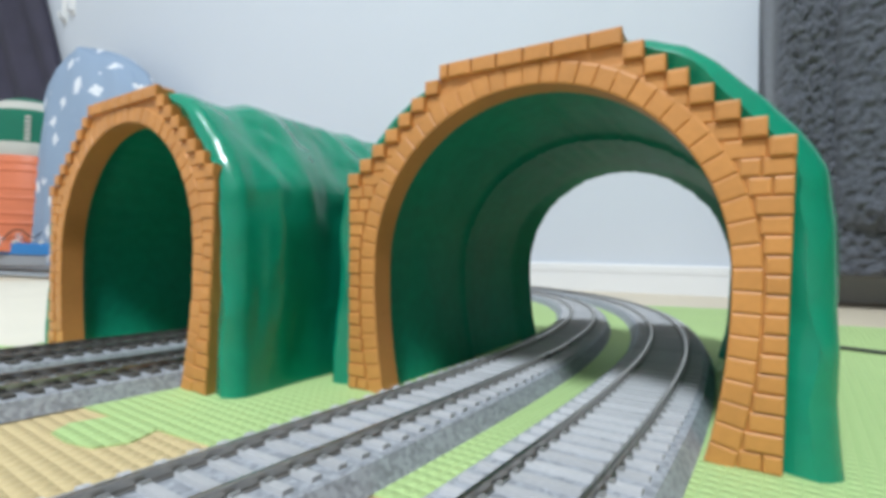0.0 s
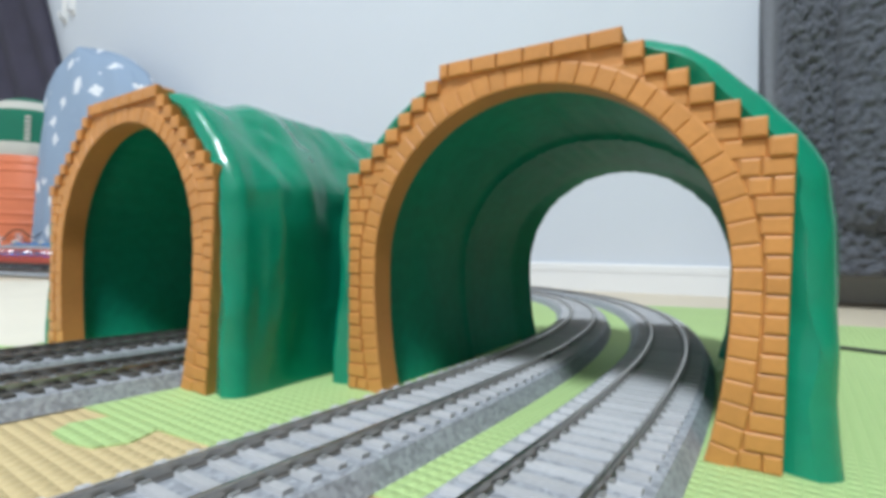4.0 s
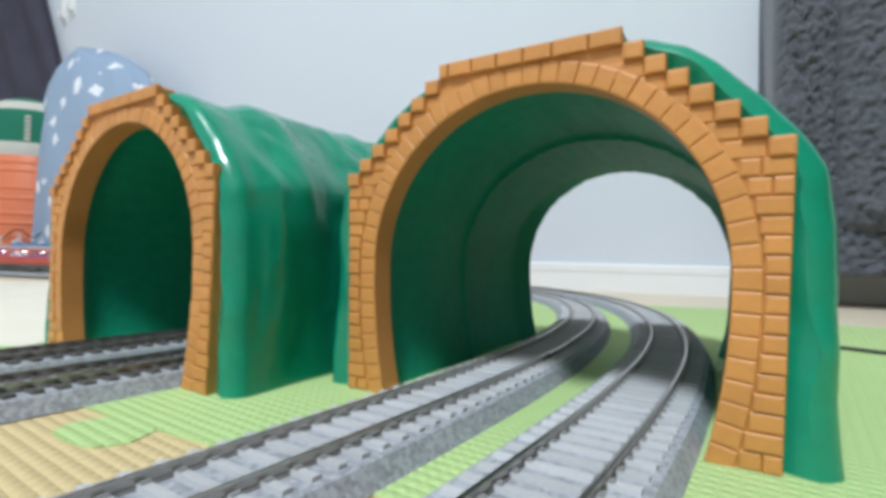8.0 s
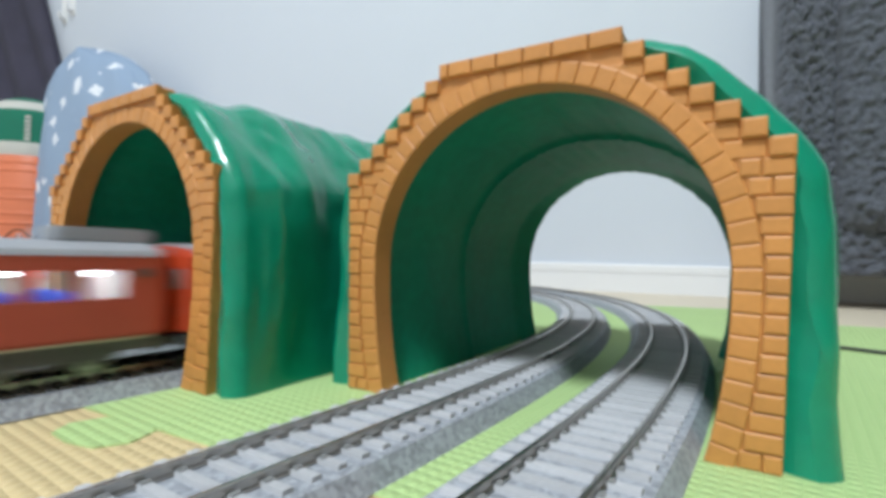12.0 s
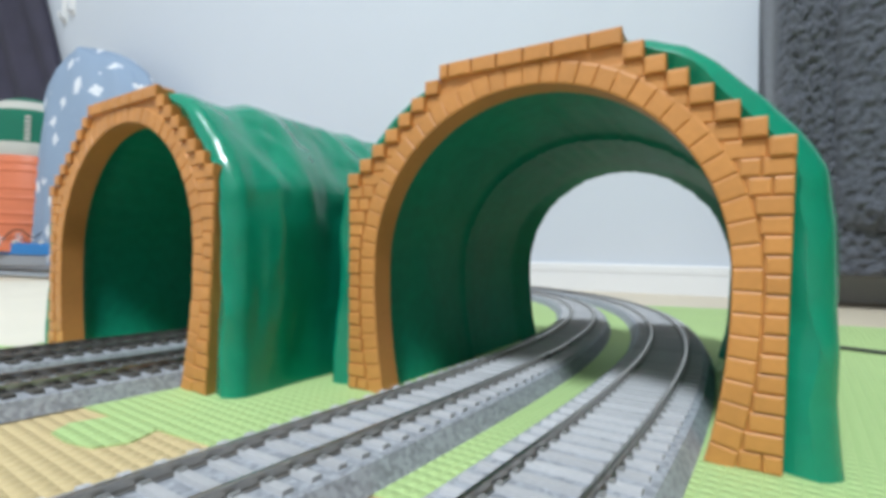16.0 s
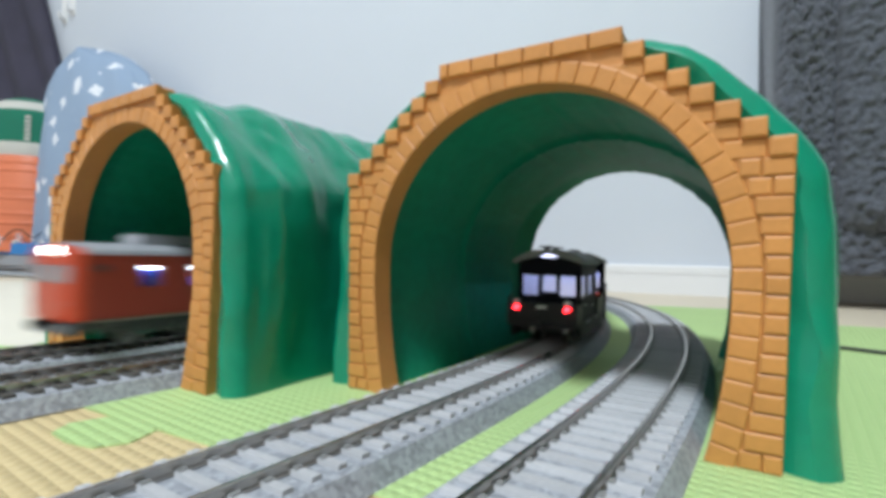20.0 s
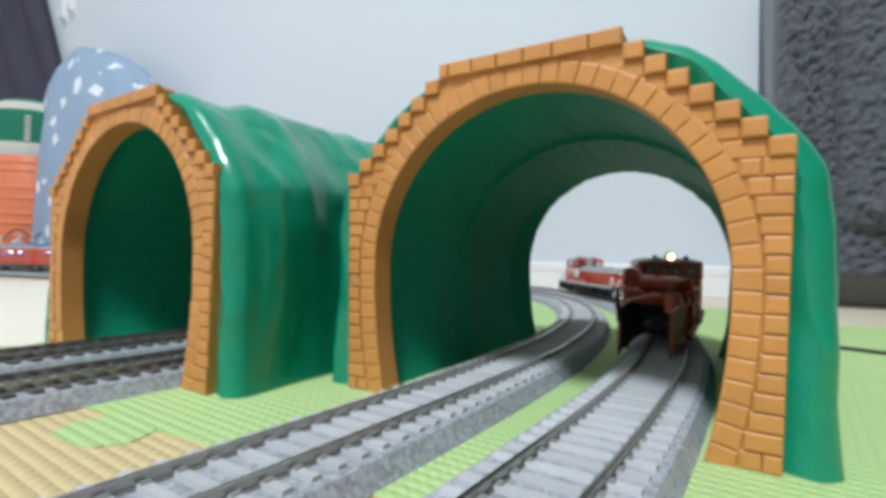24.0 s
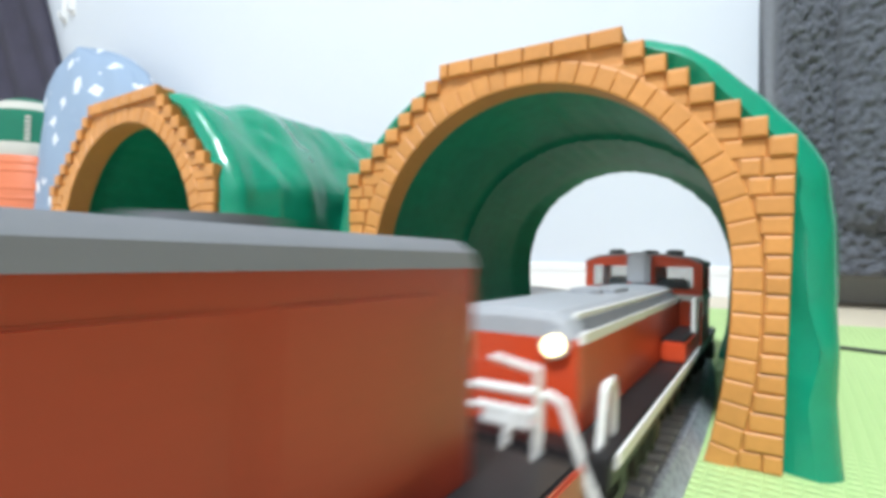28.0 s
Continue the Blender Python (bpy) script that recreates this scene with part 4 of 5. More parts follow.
        part("roof_unit", bm, M_GREY, roof, "grey roof unit")
    bm = B()
    box(bm, a + 0.002, b - 0.002, -half + 0.001, half - 0.001, 0.0104, 0.0116)
    for x in (-0.066, 0.066) if blue_end else (-0.0885, 0.0885):
        box(bm, x - 0.0005, x + 0.0005, -half + 0.001, half - 0.001, 0.011, 0.036)
    part("floor_and_partitions", bm, M_SALOON, body, "pale saloon floor and partitions")
    seats = [(x - 0.0014, x + 0.0014, s * 0.0040, s * 0.0155, 0.0110, 0.0258) for x in ((-0.0612 + 0.0136 * i for i in range(10)) if blue_end else (-0.0740 + 0.0148 * i for i in range(11))) for s in (-1, 1)]
    seats += [(x - 0.0040, x + 0.0040, -0.0150, 0.0150, 0.0110, 0.0318) for x in ((-0.0770, 0.0770) if blue_end else ())]
    panes("seat", seats, M_SEAT, body, "bright blue seat")
    bm = B()
    for x in (-0.0770, -0.0543, -0.0135, 0.0273, 0.0770):
        for s in (-1, 1):
            box(bm, x - 0.0034, x + 0.0034, s * 0.0152, s * 0.0165, 0.0316, 0.0323)
    box(bm, *((-0.066, 0.066) if blue_end else (-0.086, 0.086)), -0.003, 0.003, 0.0355, 0.0362)
    part("light_strip", bm, M_TUBE, body, "cold white saloon light strip")
    bm = B()
    box(bm, -0.096, 0.096, -0.0140, 0.0140, 0.0062, 0.0099)
    for x, w in ((-0.022, 0.014), (0.012, 0.010), (0.032, 0.006)):
        box(bm, x - w, x + w, -0.0150, 0.0150, 0.0022, 0.0066, 0.0008)
    part("underfloor_gear", bm, M_DKGREY, t, "dark grey underfloor gear")
    for s in (-1, 1):
        for k in (-1, 1):
            bm = B()
            for i in range(4):
                box(bm, k * (b - 0.0088), k * (b - 0.0030), s * (half - 0.0001), s * (half + 0.0003), 0.0308 + 0.0007 * i, 0.0312 + 0.0007 * i)
            part("louvre", bm, M_DKGREY, t, "small dark louvre near the end")
    for x in (-0.068, 0.068):
        bogie(t, x, 0.026, 0.0054, M_DKGREY)
    return t


def box_loco(label):
    """Boxy vermilion diesel locomotive with a grey roof, four front windows and dark side grilles."""
    t = thing("box_locomotive", label, "locomotive", "model trains")
    a, b = -0.1170, 0.0675
    half, z0, zw0, zw1, z1 = 0.0172, 0.0092, 0.0300, 0.0382, 0.0394
    # cab sides with window openings; behind the cab a narrow hood stands on a wide deck
    c0, hh, zd = 0.0420, 0.0088, 0.0165
    wins = [(0.0446, 0.0536), (0.0552, 0.0622)]
    edges = [c0] + [k for w in wins for k in w] + [b - 0.004]
    bm = B()
    box(bm, c0, c0 + 0.0008, -half + 0.0008, half - 0.0008, z0, z1)
    body = part("cab", bm, M_LOCORED, t, "vermilion cab over the full width")
    for s in (-1, 1):
        bm = B()
        box(bm, c0, b - 0.004, s * (half - 0.0008), s * half, z0, zw0)
        part("cab_side", bm, M_LOCORED, body, "vermilion cab side with two windows")
        bm = B()
        box(bm, c0, b - 0.004, s * (half - 0.0008), s * half, zw1, z1)
        part("cantrail", bm, M_LOCORED, body)
        for i in range(0, len(edges), 2):
            bm = B()
            box(bm, edges[i], edges[i + 1], s * (half - 0.0008), s * half, zw0, zw1)
            part("window_pier", bm, M_LOCORED, body)
    bm = B()
    box(bm, c0 + 0.002, c0 + 0.006, -0.014, 0.014, z0 + 0.002, zw0 + 0.002, 0.0006)
    for y in (-0.008, 0.008):
        box(bm, b - 0.014, b - 0.006, y - 0.0035, y + 0.0035, z0 + 0.002, zw0 + 0.001, 0.0006)
    part("cab_desk", bm, M_GREY, body, "pale grey desks in the cab")
    # hood
    bm = B()
    loft(bm, [[(x, y * k, z) for y, z in ((-hh, zd - 0.0008), (-hh, z1 - 0.0004), (-hh + 0.0022, z1 + 0.0012), (hh - 0.0022, z1 + 0.0012), (hh, z1 - 0.0004), (hh, zd - 0.0008))] for x, k in ((c0 + 0.0004, 1), (a + 0.0016, 1), (a + 0.0003, 0.97), (a, 0.92))])
    hood_ob = part("hood", bm, M_LOCORED, t, "long narrow vermilion hood behind the cab")
    for s in (-1, 1):
        for x0, x1, z_a, z_b in ((-0.0575, -0.0440, 0.0225, 0.0366), (-0.0405, -0.0225, 0.0225, 0.0366)):
            bm = B()
            for i in range(11):
                z = z_a + 0.0003 + i * (z_b - z_a - 0.0006) / 11
                box(bm, x0 + 0.0005, x1 - 0.0005, s * (hh - 0.0003), s * (hh + 0.00045), z, z + 0.0008)
            for u, w in ((x0, x0 + 0.0005), (x1 - 0.0005, x1)):
                box(bm, u, w, s * (hh - 0.0003), s * (hh + 0.0005), z_a, z_b)
            box(bm, x0, x1, s * (hh - 0.0003), s * (hh + 0.0002), z_a, z_b)
            part("side_grille", bm, M_BLACK, hood_ob, "black slatted side grille")
        for x0, x1 in ((-0.108, -0.090), (-0.088, -0.062), (-0.016, 0.006), (0.010, 0.034)):
            bm = B()
            box(bm, x0, x1, s * (hh - 0.0002), s * (hh + 0.0003), 0.0200, 0.0362, 0.0002)
            part("hood_door", bm, M_LOCORED, hood_ob, "flat vermilion hood door")
        bm = B()
        box(bm, a - 0.010, c0 + 0.001, s * (half - 0.0006), s * (half + 0.0002), 0.0114, zd, 0.0003)
        part("side_sill", bm, M_LOCORED, t, "vermilion sill under the deck edge")
    bm = B()
    box(bm, a - 0.010, c0 - 0.0002, -half + 0.0007, half - 0.0007, zd - 0.0024, zd, 0.0003)
    part("walkway", bm, M_BLACK, t, "black walkway deck beside the hood")
    bm = B()
    for y in (-0.012, 0.012):
        bent_rail(bm, [(a - 0.009, y, zd), (a - 0.009, y, zd + 0.010), (a - 0.009, y * 0.5, zd + 0.011)], 0.0005)
    part("end_railing", bm, M_WHITE, t, "white end railing on the deck")
    # front: lower nose, pillars round four windows, brow
    bm = B()
    loft(bm, [[(x, y, z) for y, z in ((-half + i, z0), (-half + i, zw0), (half - i, zw0), (half - i, z0))] for x, i in ((b - 0.0045, 0.0), (b - 0.0012, 0.0006), (b, 0.0022))])
    front = part("front", bm, M_LOCORED, t, "vermilion cab front")
    xs = b - 0.0016
    for y0, y1 in ((-half, -half + 0.0026), (-0.0076, -0.0064), (-0.0006, 0.0006), (0.0064, 0.0076), (half - 0.0026, half)):
        bm = B()
        box(bm, xs - 0.0026, xs, y0, y1, zw0, zw1, 0.0002)
        part("window_pillar", bm, M_LOCORED, front)
    bm = B()
    box(bm, xs - 0.0026, xs + 0.0004, -half, half, zw1, z1 + 0.0004, 0.0004)
    part("brow", bm, M_LOCORED, front)
    for s in (-1, 1):
        bm = B()
        box(bm, b - 0.0050, xs - 0.0026, s * (half - 0.0008), s * half, zw0, z1)
        part("corner_post", bm, M_LOCORED, front)
    panes("cab_glass", [(xs - 0.0016, xs - 0.0014, y0, y1, zw0, zw1) for y0, y1 in ((-half + 0.0026, -0.0076), (-0.0064, -0.0006), (0.0006, 0.0064), (0.0076, half - 0.0026))], M_CABGLASS, front, "greyish cab window")
    panes("side_window", [(w[0], w[1], s * (half - 0.0005), s * (half - 0.0003), zw0, zw1) for s in (-1, 1) for w in wins], M_DARKGLASS, front, "dark cab side window")
    bm = B()
    for y in (-0.0111, -0.0035, 0.0035, 0.0111):
        made = bmesh.ops.create_circle(bm, cap_ends=False, segments=20, radius=0.0026)["verts"]
        ret = bmesh.ops.extrude_edge_only(bm, edges=list({e for v in made for e in v.link_edges}))
        up = [g for g in ret["geom"] if isinstance(g, bmesh.types.BMVert)]
        for v in up:
            v.co.z += 0.0008
        bmesh.ops.transform(bm, matrix=Matrix.Translation((xs - 0.0008, y, 0.0342)) @ Matrix.Rotation(math.pi / 2, 4, "Y"), verts=made + up)
        rod(bm, (xs - 0.0010, y, 0.0342), (xs - 0.0002, y, 0.0342), 0.0009, 10)
    part("clear_view_ring", bm, M_GREY, front, "round spinning-wiper rings on the windows")
    bm = B()
    for y0, y1 in ((-half + 0.0004, -0.0050), (0.0050, half - 0.0004)):
        box(bm, b - 0.0022, b + 0.0003, y0, y1, 0.0238, 0.0258)
    for s in (-1, 1):
        box(bm, 0.0500, b - 0.0035, s * half, s * (half + 0.0003), 0.0238, 0.0258)
    part("front_band", bm, M_WHITE, front, "white band across the front, broken in the middle")
    bm = B()
    for y in (-0.0120, 0.0120):
        rod(bm, (b - 0.001, y, 0.0165), (b + 0.0012, y, 0.0165), 0.0020, 14)
        box(bm, b - 0.001, b + 0.0012, y - 0.0016, y + 0.0016, 0.0190, 0.0212, 0.0004)
    part("lamp_bracket", bm, M_LOCORED, front)
    # roof
    bm = B()
    prof = [(half + 0.0003, z1 - 0.0002), (half - 0.0004, z1 + 0.0008), (half - 0.0045, z1 + 0.0019), (0.006, z1 + 0.0024), (-0.006, z1 + 0.0024), (-half + 0.0045, z1 + 0.0019), (-half + 0.0004, z1 + 0.0008), (-half - 0.0003, z1 - 0.0002)]
    rings = [[(x, y * k, z1 - 0.0002 + (z - z1 + 0.0002) * kz) for y, z in prof] for x, k, kz in ((c0 - 0.0004, 0.97, 0.8), (c0 + 0.001, 1, 1), (b - 0.006, 1, 1), (b - 0.001, 0.96, 0.8), (b + 0.0006, 0.92, 0.45))]
    loft(bm, rings)
    roof = part("roof", bm, M_LOCOROOF, t, "grey rounded cab roof", smooth=0.5)
    bm = B()
    prof = [(hh + 0.0003, z1 - 0.0010), (hh - 0.0002, z1 + 0.0006), (hh - 0.0024, z1 + 0.0019), (0, z1 + 0.0023), (-hh + 0.0024, z1 + 0.0019), (-hh + 0.0002, z1 + 0.0006), (-hh - 0.0003, z1 - 0.0010)]
    loft(bm, [[(x, y * k, z) for y, z in prof] for x, k in ((a - 0.0003, 0.94), (a + 0.0015, 1), (c0 - 0.0002, 1))])
    hood_top = part("hood_top", bm, M_LOCOROOF, hood_ob, "grey rounded hood top", smooth=0.5)
    for x in (-0.092, -0.052, -0.032, 0.004):
        bm = B()
        rod(bm, (x, 0, z1 + 0.0019), (x, 0, z1 + 0.0027), 0.0052, 20)
        part("roof_fan", bm, M_LOCOROOF, hood_top, "low round grey fan cover")
    for x, y, r in ((0.034, -0.004, 0.0010), (-0.012, 0.003, 0.0009)):
        bm = B()
        rod(bm, (x, y, z1 + 0.001), (x, y, z1 + 0.0036), r, 12)
        part("exhaust_pipe", bm, M_DKGREY, hood_top, "dark exhaust stub")
    for y in (-0.0085, 0.0085):
        bm = B()
        rod(bm, (b - 0.012, y, z1 + 0.0026), (b - 0.002, y, z1 + 0.0030), 0.0006, 10, 0.0012)
        rod(bm, (b - 0.010, y, z1 + 0.0010), (b - 0.010, y, z1 + 0.0028), 0.0005, 8)
        part("horn", bm, M_DKGREY, roof, "dark grey horn")
    bm = B()
    rod(bm, (b - 0.0065, 0.0, z1 + 0.0031), (b - 0.0008, 0.0, z1 + 0.0031), 0.0029, 20)
    lamp = part("headlight_housing", bm, M_LOCOROOF, roof, "grey round headlight housing")
    bm = B()
    rod(bm, (b - 0.0010, 0.0, z1 + 0.0031), (b - 0.0002, 0.0, z1 + 0.0031), 0.0019, 20)
    part("headlight", bm, M_LAMP, lamp, "glowing warm headlight")
    # deck with white edge
    bm = B()
    box(bm, a - 0.010, b, -0.0160, 0.0160, 0.0070, 0.0094, 0.0003)
    part("frame", bm, M_BLACK, t, "black frame")
    bm = B()
    for s in (-1, 1):
        box(bm, a - 0.010, b - 0.004, s * 0.0164, s * 0.0178, 0.0096, 0.0112)
        for x in (0.0200, -0.0700):
            box(bm, x, x + 0.0016, s * 0.0166, s * 0.0176, 0.0020, 0.0098)
    part("frame_edge", bm, M_WHITE, t, "white line along the frame")
    bm = B()
    box(bm, -0.048, 0.002, -0.0150, 0.0150, 0.0026, 0.0080, 0.0008)
    part("fuel_tank", bm, M_BLACK, t)
    bm = B()
    box(bm, b - 0.002, b + 0.0006, -0.0170, 0.0170, 0.0050, 0.0088, 0.0004)
    for y in (-0.0130, 0.0130):
        box(bm, b - 0.001, b + 0.0012, y - 0.0018, y + 0.0018, 0.0022, 0.0062, 0.0004)
        rod(bm, (b - 0.001, y, 0.0016), (b + 0.0020, y, 0.0016), 0.0012, 12)
    part("front_steps", bm, M_GREY, t, "pale grey front steps and hoses")
    for x in (-0.086, 0.036):
        bogie(t, x, 0.026)
    coupler(t, a - 0.009, -0.8)
    return t


def snow_plough(label):
    """Snow clearing head: two tall wings round a dark mouth, gear housings, casting barrel and chute above. It hangs askew before the locomotive."""
    t = thing("snow_plough", label, "snow plough", "model trains")
    askew = Matrix.Translation((0.0258, -0.0118, 0)) @ Matrix.Rotation(-0.22, 4, "Z")

    def piece(name, bm, mat, parent, note="", smooth=0.0):
        bmesh.ops.transform(bm, matrix=askew, verts=bm.verts)
        return part(name, bm, mat, parent, note, smooth)

    def block(name, x0, x1, y0, y1, z0, z1, parent=None, note="", mat=None, bevel=0.0008):
        return piece(name, box(B(), x0, x1, y0, y1, z0, z1, bevel), mat or M_PLOUGH, parent or t, note)

    def plate(bm, rows, t0, t1):
        """A standing sheet along x: rows of (x, y, lower z, upper z), from t0 to t1 across."""
        return loft(bm, [[(x, y + t0, a), (x, y + t1, a), (x, y + t1, b), (x, y + t0, b)] for x, y, a, b in rows])

    # wings: the sheet, its rim, a black sheet over its inner face and the teeth along its foot
    wings = {-1: ((-0.004, -0.0046, 0.0010, 0.0200), (0.010, -0.0042, 0.0008, 0.0204), (0.022, -0.0036, 0.0004, 0.0206), (0.031, -0.0031, -0.0006, 0.0203), (0.038, -0.0030, -0.0012, 0.0196), (0.0455, -0.0030, -0.0016, 0.0184)),
             1: ((0.004, 0.0186, 0.0016, 0.0180), (0.0066, 0.0184, 0.0010, 0.0181), (0.016, 0.0182, -0.0004, 0.0183), (0.026, 0.0184, -0.0016, 0.0183), (0.036, 0.0188, -0.0028, 0.0182), (0.0450, 0.0192, -0.0038, 0.0181))}
    for side in (-1, 1):
        rows = wings[side]
        wing = piece("wing", plate(B(), rows, -0.0004, 0.0005), M_PLOUGH, t, "tall orange-red collecting wing")
        rim = [(x, y, b - 0.0004, b + 0.0006) for x, y, a, b in rows]
        if side > 0:
            rim.append((0.0520, 0.0203, 0.0180, 0.0190))
        piece("wing_rim", plate(B(), rim, -0.0010, 0.0012), M_PLOUGH, wing)
        inner = [(x - 0.0003, y, a + 0.0004, b - 0.0006) for x, y, a, b in rows]
        piece("wing_lining", plate(B(), inner, *((0.0006, 0.0010) if side < 0 else (-0.0010, -0.0005))), M_BLACK, wing, "black inner face of the wing")
        for k, w in ((5, 0.0042), (3, 0.0050)):
            x, y, a, b = rows[k]
            bm = plate(B(), [(x - w, y, a + 0.0012, a + 0.0030), (x - w * 0.45, y, a + 0.0002, a + 0.0030), (x, y, a - 0.0017, a + 0.0030)], -0.0003, 0.0008)
            piece("scraper_tooth", bm, M_BLACK if side < 0 else M_PLOUGH, wing, "pointed scraper tooth under the wing")
    # marker blade on the tip of one wing
    bm = plate(B(), [(0.0455, -0.0034, 0.0176, 0.0272), (0.0480, -0.0034, 0.0176, 0.0274)], -0.0005, 0.0004)
    rod(bm, (0.0462, -0.0032, 0.0120), (0.0462, -0.0032, 0.0200), 0.0007, 8)
    piece("marker_blade", bm, M_BLACK, t, "thin dark marker blade")
    # mouth behind the wings
    mouth = block("mouth", 0.001, 0.004, -0.0040, 0.0186, 0.0020, 0.0192, mat=M_BLACK, note="dark back plate of the mouth", bevel=0)
    bm = B()
    loft(bm, [[(xa, y, 0.0188), (xb, y, 0.0188 + dz), (xb, y, 0.0198 + dz), (xa, y, 0.0198)] for y, xa, xb, dz in ((-0.0050, -0.012, 0.0300, 0.0006), (0.0030, -0.012, 0.0230, 0.0), (0.0110, -0.012, 0.0170, -0.0006), (0.0190, -0.012, 0.0090, -0.0010))])
    piece("mouth_roof", bm, M_PLOUGH, mouth, "orange-red plate over the mouth")
    for y in (0.0030, 0.0125):
        bm = B()
        rod(bm, (0.003, y, 0.0095), (0.016, y, 0.0095), 0.0014, 12)
        piece("rotor_hub", bm, M_DKGREY, mouth, "dark rotor hub")
        for i in range(6):
            m = Matrix.Translation((0.010, y, 0.0095)) @ Matrix.Rotation(i * math.pi / 3, 4, "X")
            piece("rotor_blade", box(B(), -0.003, 0.003, -0.0003, 0.0003, 0.001, 0.0056, 0, m @ Matrix.Rotation(0.5, 4, "Z")), M_DKGREY, mouth)
    # gear housings on the plate
    for x0, x1, y0, y1, z0, z1 in ((0.0110, 0.0208, -0.0082, 0.0004, 0.0194, 0.0246), (0.0050, 0.0160, 0.0080, 0.0168, 0.0184, 0.0236)):
        g = block("gear_housing", x0, x1, y0, y1, z0, z1, note="orange-red gear housing", bevel=0.0007)
        block("housing_cover", x0 + 0.0010, x1 - 0.0014, y0 + 0.0012, y1 - 0.0012, z1 - 0.0004, z1 + 0.0007, g, bevel=0.0004)
        block("housing_flange", x0 - 0.0006, x1 + 0.0010, y0 - 0.0007, y1 + 0.0007, z0 + 0.0002, z0 + 0.0011, g, bevel=0.0003)
    block("gear_case", 0.0060, 0.0140, 0.0012, 0.0072, 0.0192, 0.0238, note="orange-red gear case between the housings")
    bm = B()
    rod(bm, (0.0150, 0.0010, 0.0214), (0.0150, 0.0082, 0.0210), 0.0016, 14)
    rod(bm, (0.0150, 0.0034, 0.0213), (0.0150, 0.0052, 0.0212), 0.0022, 14)
    piece("drive_shaft", bm, M_PLOUGH, t, "round orange-red cross shaft", 0.6)
    # frame that hangs from the plate to the tip of the open wing
    bm = plate(B(), [(0.0486, 0.0180, 0.0184, 0.0252), (0.0520, 0.0196, 0.0180, 0.0252)], -0.0012, 0.0010)
    hang = piece("hanging_frame", bm, M_PLOUGH, t, "orange-red post at the tip of the open wing")
    bm = B()
    for a, b in (((0.0495, 0.0182, 0.0246), (0.0400, 0.0080, 0.0232)), ((0.0400, 0.0080, 0.0232), (0.0270, -0.0020, 0.0208))):
        rod(bm, a, b, 0.0011, 8)
    piece("frame_bar", bm, M_PLOUGH, hang, "orange-red top bar of the frame")
    # lug plates and pins behind the open wing
    for x, y, z in ((-0.0035, 0.0172, 0.0192), (-0.0035, 0.0206, 0.0192)):
        block("lug_plate", x - 0.0036, x + 0.0036, y - 0.0007, y + 0.0007, z - 0.0004, z + 0.0050, note="upright orange-red lug plate", bevel=0.0003)
    bm = B()
    rod(bm, (-0.0035, 0.0158, 0.0226), (-0.0035, 0.0222, 0.0226), 0.0012, 12)
    piece("lug_pin", bm, M_PLOUGH, t, "orange-red pin through the lugs", 0.6)
    # casting barrel: a sloping casting with bolted ends
    bm = B()
    loft(bm, [[(-0.0125, y, 0.0262), (-0.0005, y, 0.0252), (0.0006, y, 0.0262), (0.0002, y, 0.0292), (-0.0030, y, 0.0312), (-0.0115, y, 0.0322)] for y in (-0.0118, 0.0120)])
    bmesh.ops.bevel(bm, geom=bm.edges[:], offset=0.0005, segments=2, affect="EDGES", clamp_overlap=True)
    barrel = piece("casting_barrel", bm, M_PLOUGH, t, "sloping orange-red casting barrel")
    block("barrel_hatch", -0.0100, -0.0060, 0.0002, 0.0046, 0.0318, 0.0332, barrel, bevel=0.0005)
    block("barrel_foot", -0.0090, -0.0050, -0.0070, 0.0080, 0.0192, 0.0260, barrel, bevel=0.0006)
    # white on these bolt heads paints in the highlight they catch
    for y, z in ((-0.0104, 0.0273), (0.0106, 0.0262)):
        bm = B()
        rod(bm, (0.0000, y, z), (0.0012, y, z), 0.0007, 10)
        piece("bolt", bm, M_WHITE, barrel, "bolt head with its highlight put in as white")
    bm = B()
    loft(bm, [[(x, -0.0138, 0.0280), (x, -0.0062, 0.0284), (x, -0.0056, 0.0318), (x, -0.0078, 0.0350), (x, -0.0124, 0.0362), (x, -0.0140, 0.0346)] for x in (-0.0105, -0.0006)])
    bmesh.ops.bevel(bm, geom=bm.edges[:], offset=0.00035, segments=2, affect="EDGES", clamp_overlap=True)
    piece("throwing_chute", bm, M_PLOUGH, t, "stubby orange-red throwing chute")
    bm = B()
    made = bmesh.ops.create_uvsphere(bm, u_segments=14, v_segments=10, radius=0.0019)["verts"]
    bmesh.ops.translate(bm, vec=(0.0089, -0.0103, 0.0290), verts=made)
    rod(bm, (0.0089, -0.0102, 0.0240), (0.0089, -0.0103, 0.0280), 0.0009, 10)
    box(bm, 0.0070, 0.0120, -0.0110, -0.0065, 0.0236, 0.0252, 0.0004)
    piece("ball_joint", bm, M_PLOUGH, t, "round orange-red ball joint on a stem", 0.6)
    bm = B()
    made = bmesh.ops.create_uvsphere(bm, u_segments=14, v_segments=10, radius=0.0017)["verts"]
    bmesh.ops.translate(bm, vec=(0.0010, 0.0146, 0.0292), verts=made)
    rod(bm, (0.0000, 0.0116, 0.0288), (0.0008, 0.0146, 0.0292), 0.0012, 14)
    piece("barrel_end", bm, M_PLOUGH, barrel, "round end of the barrel", 0.6)
    # thick arm back to the locomotive
    bm = B()
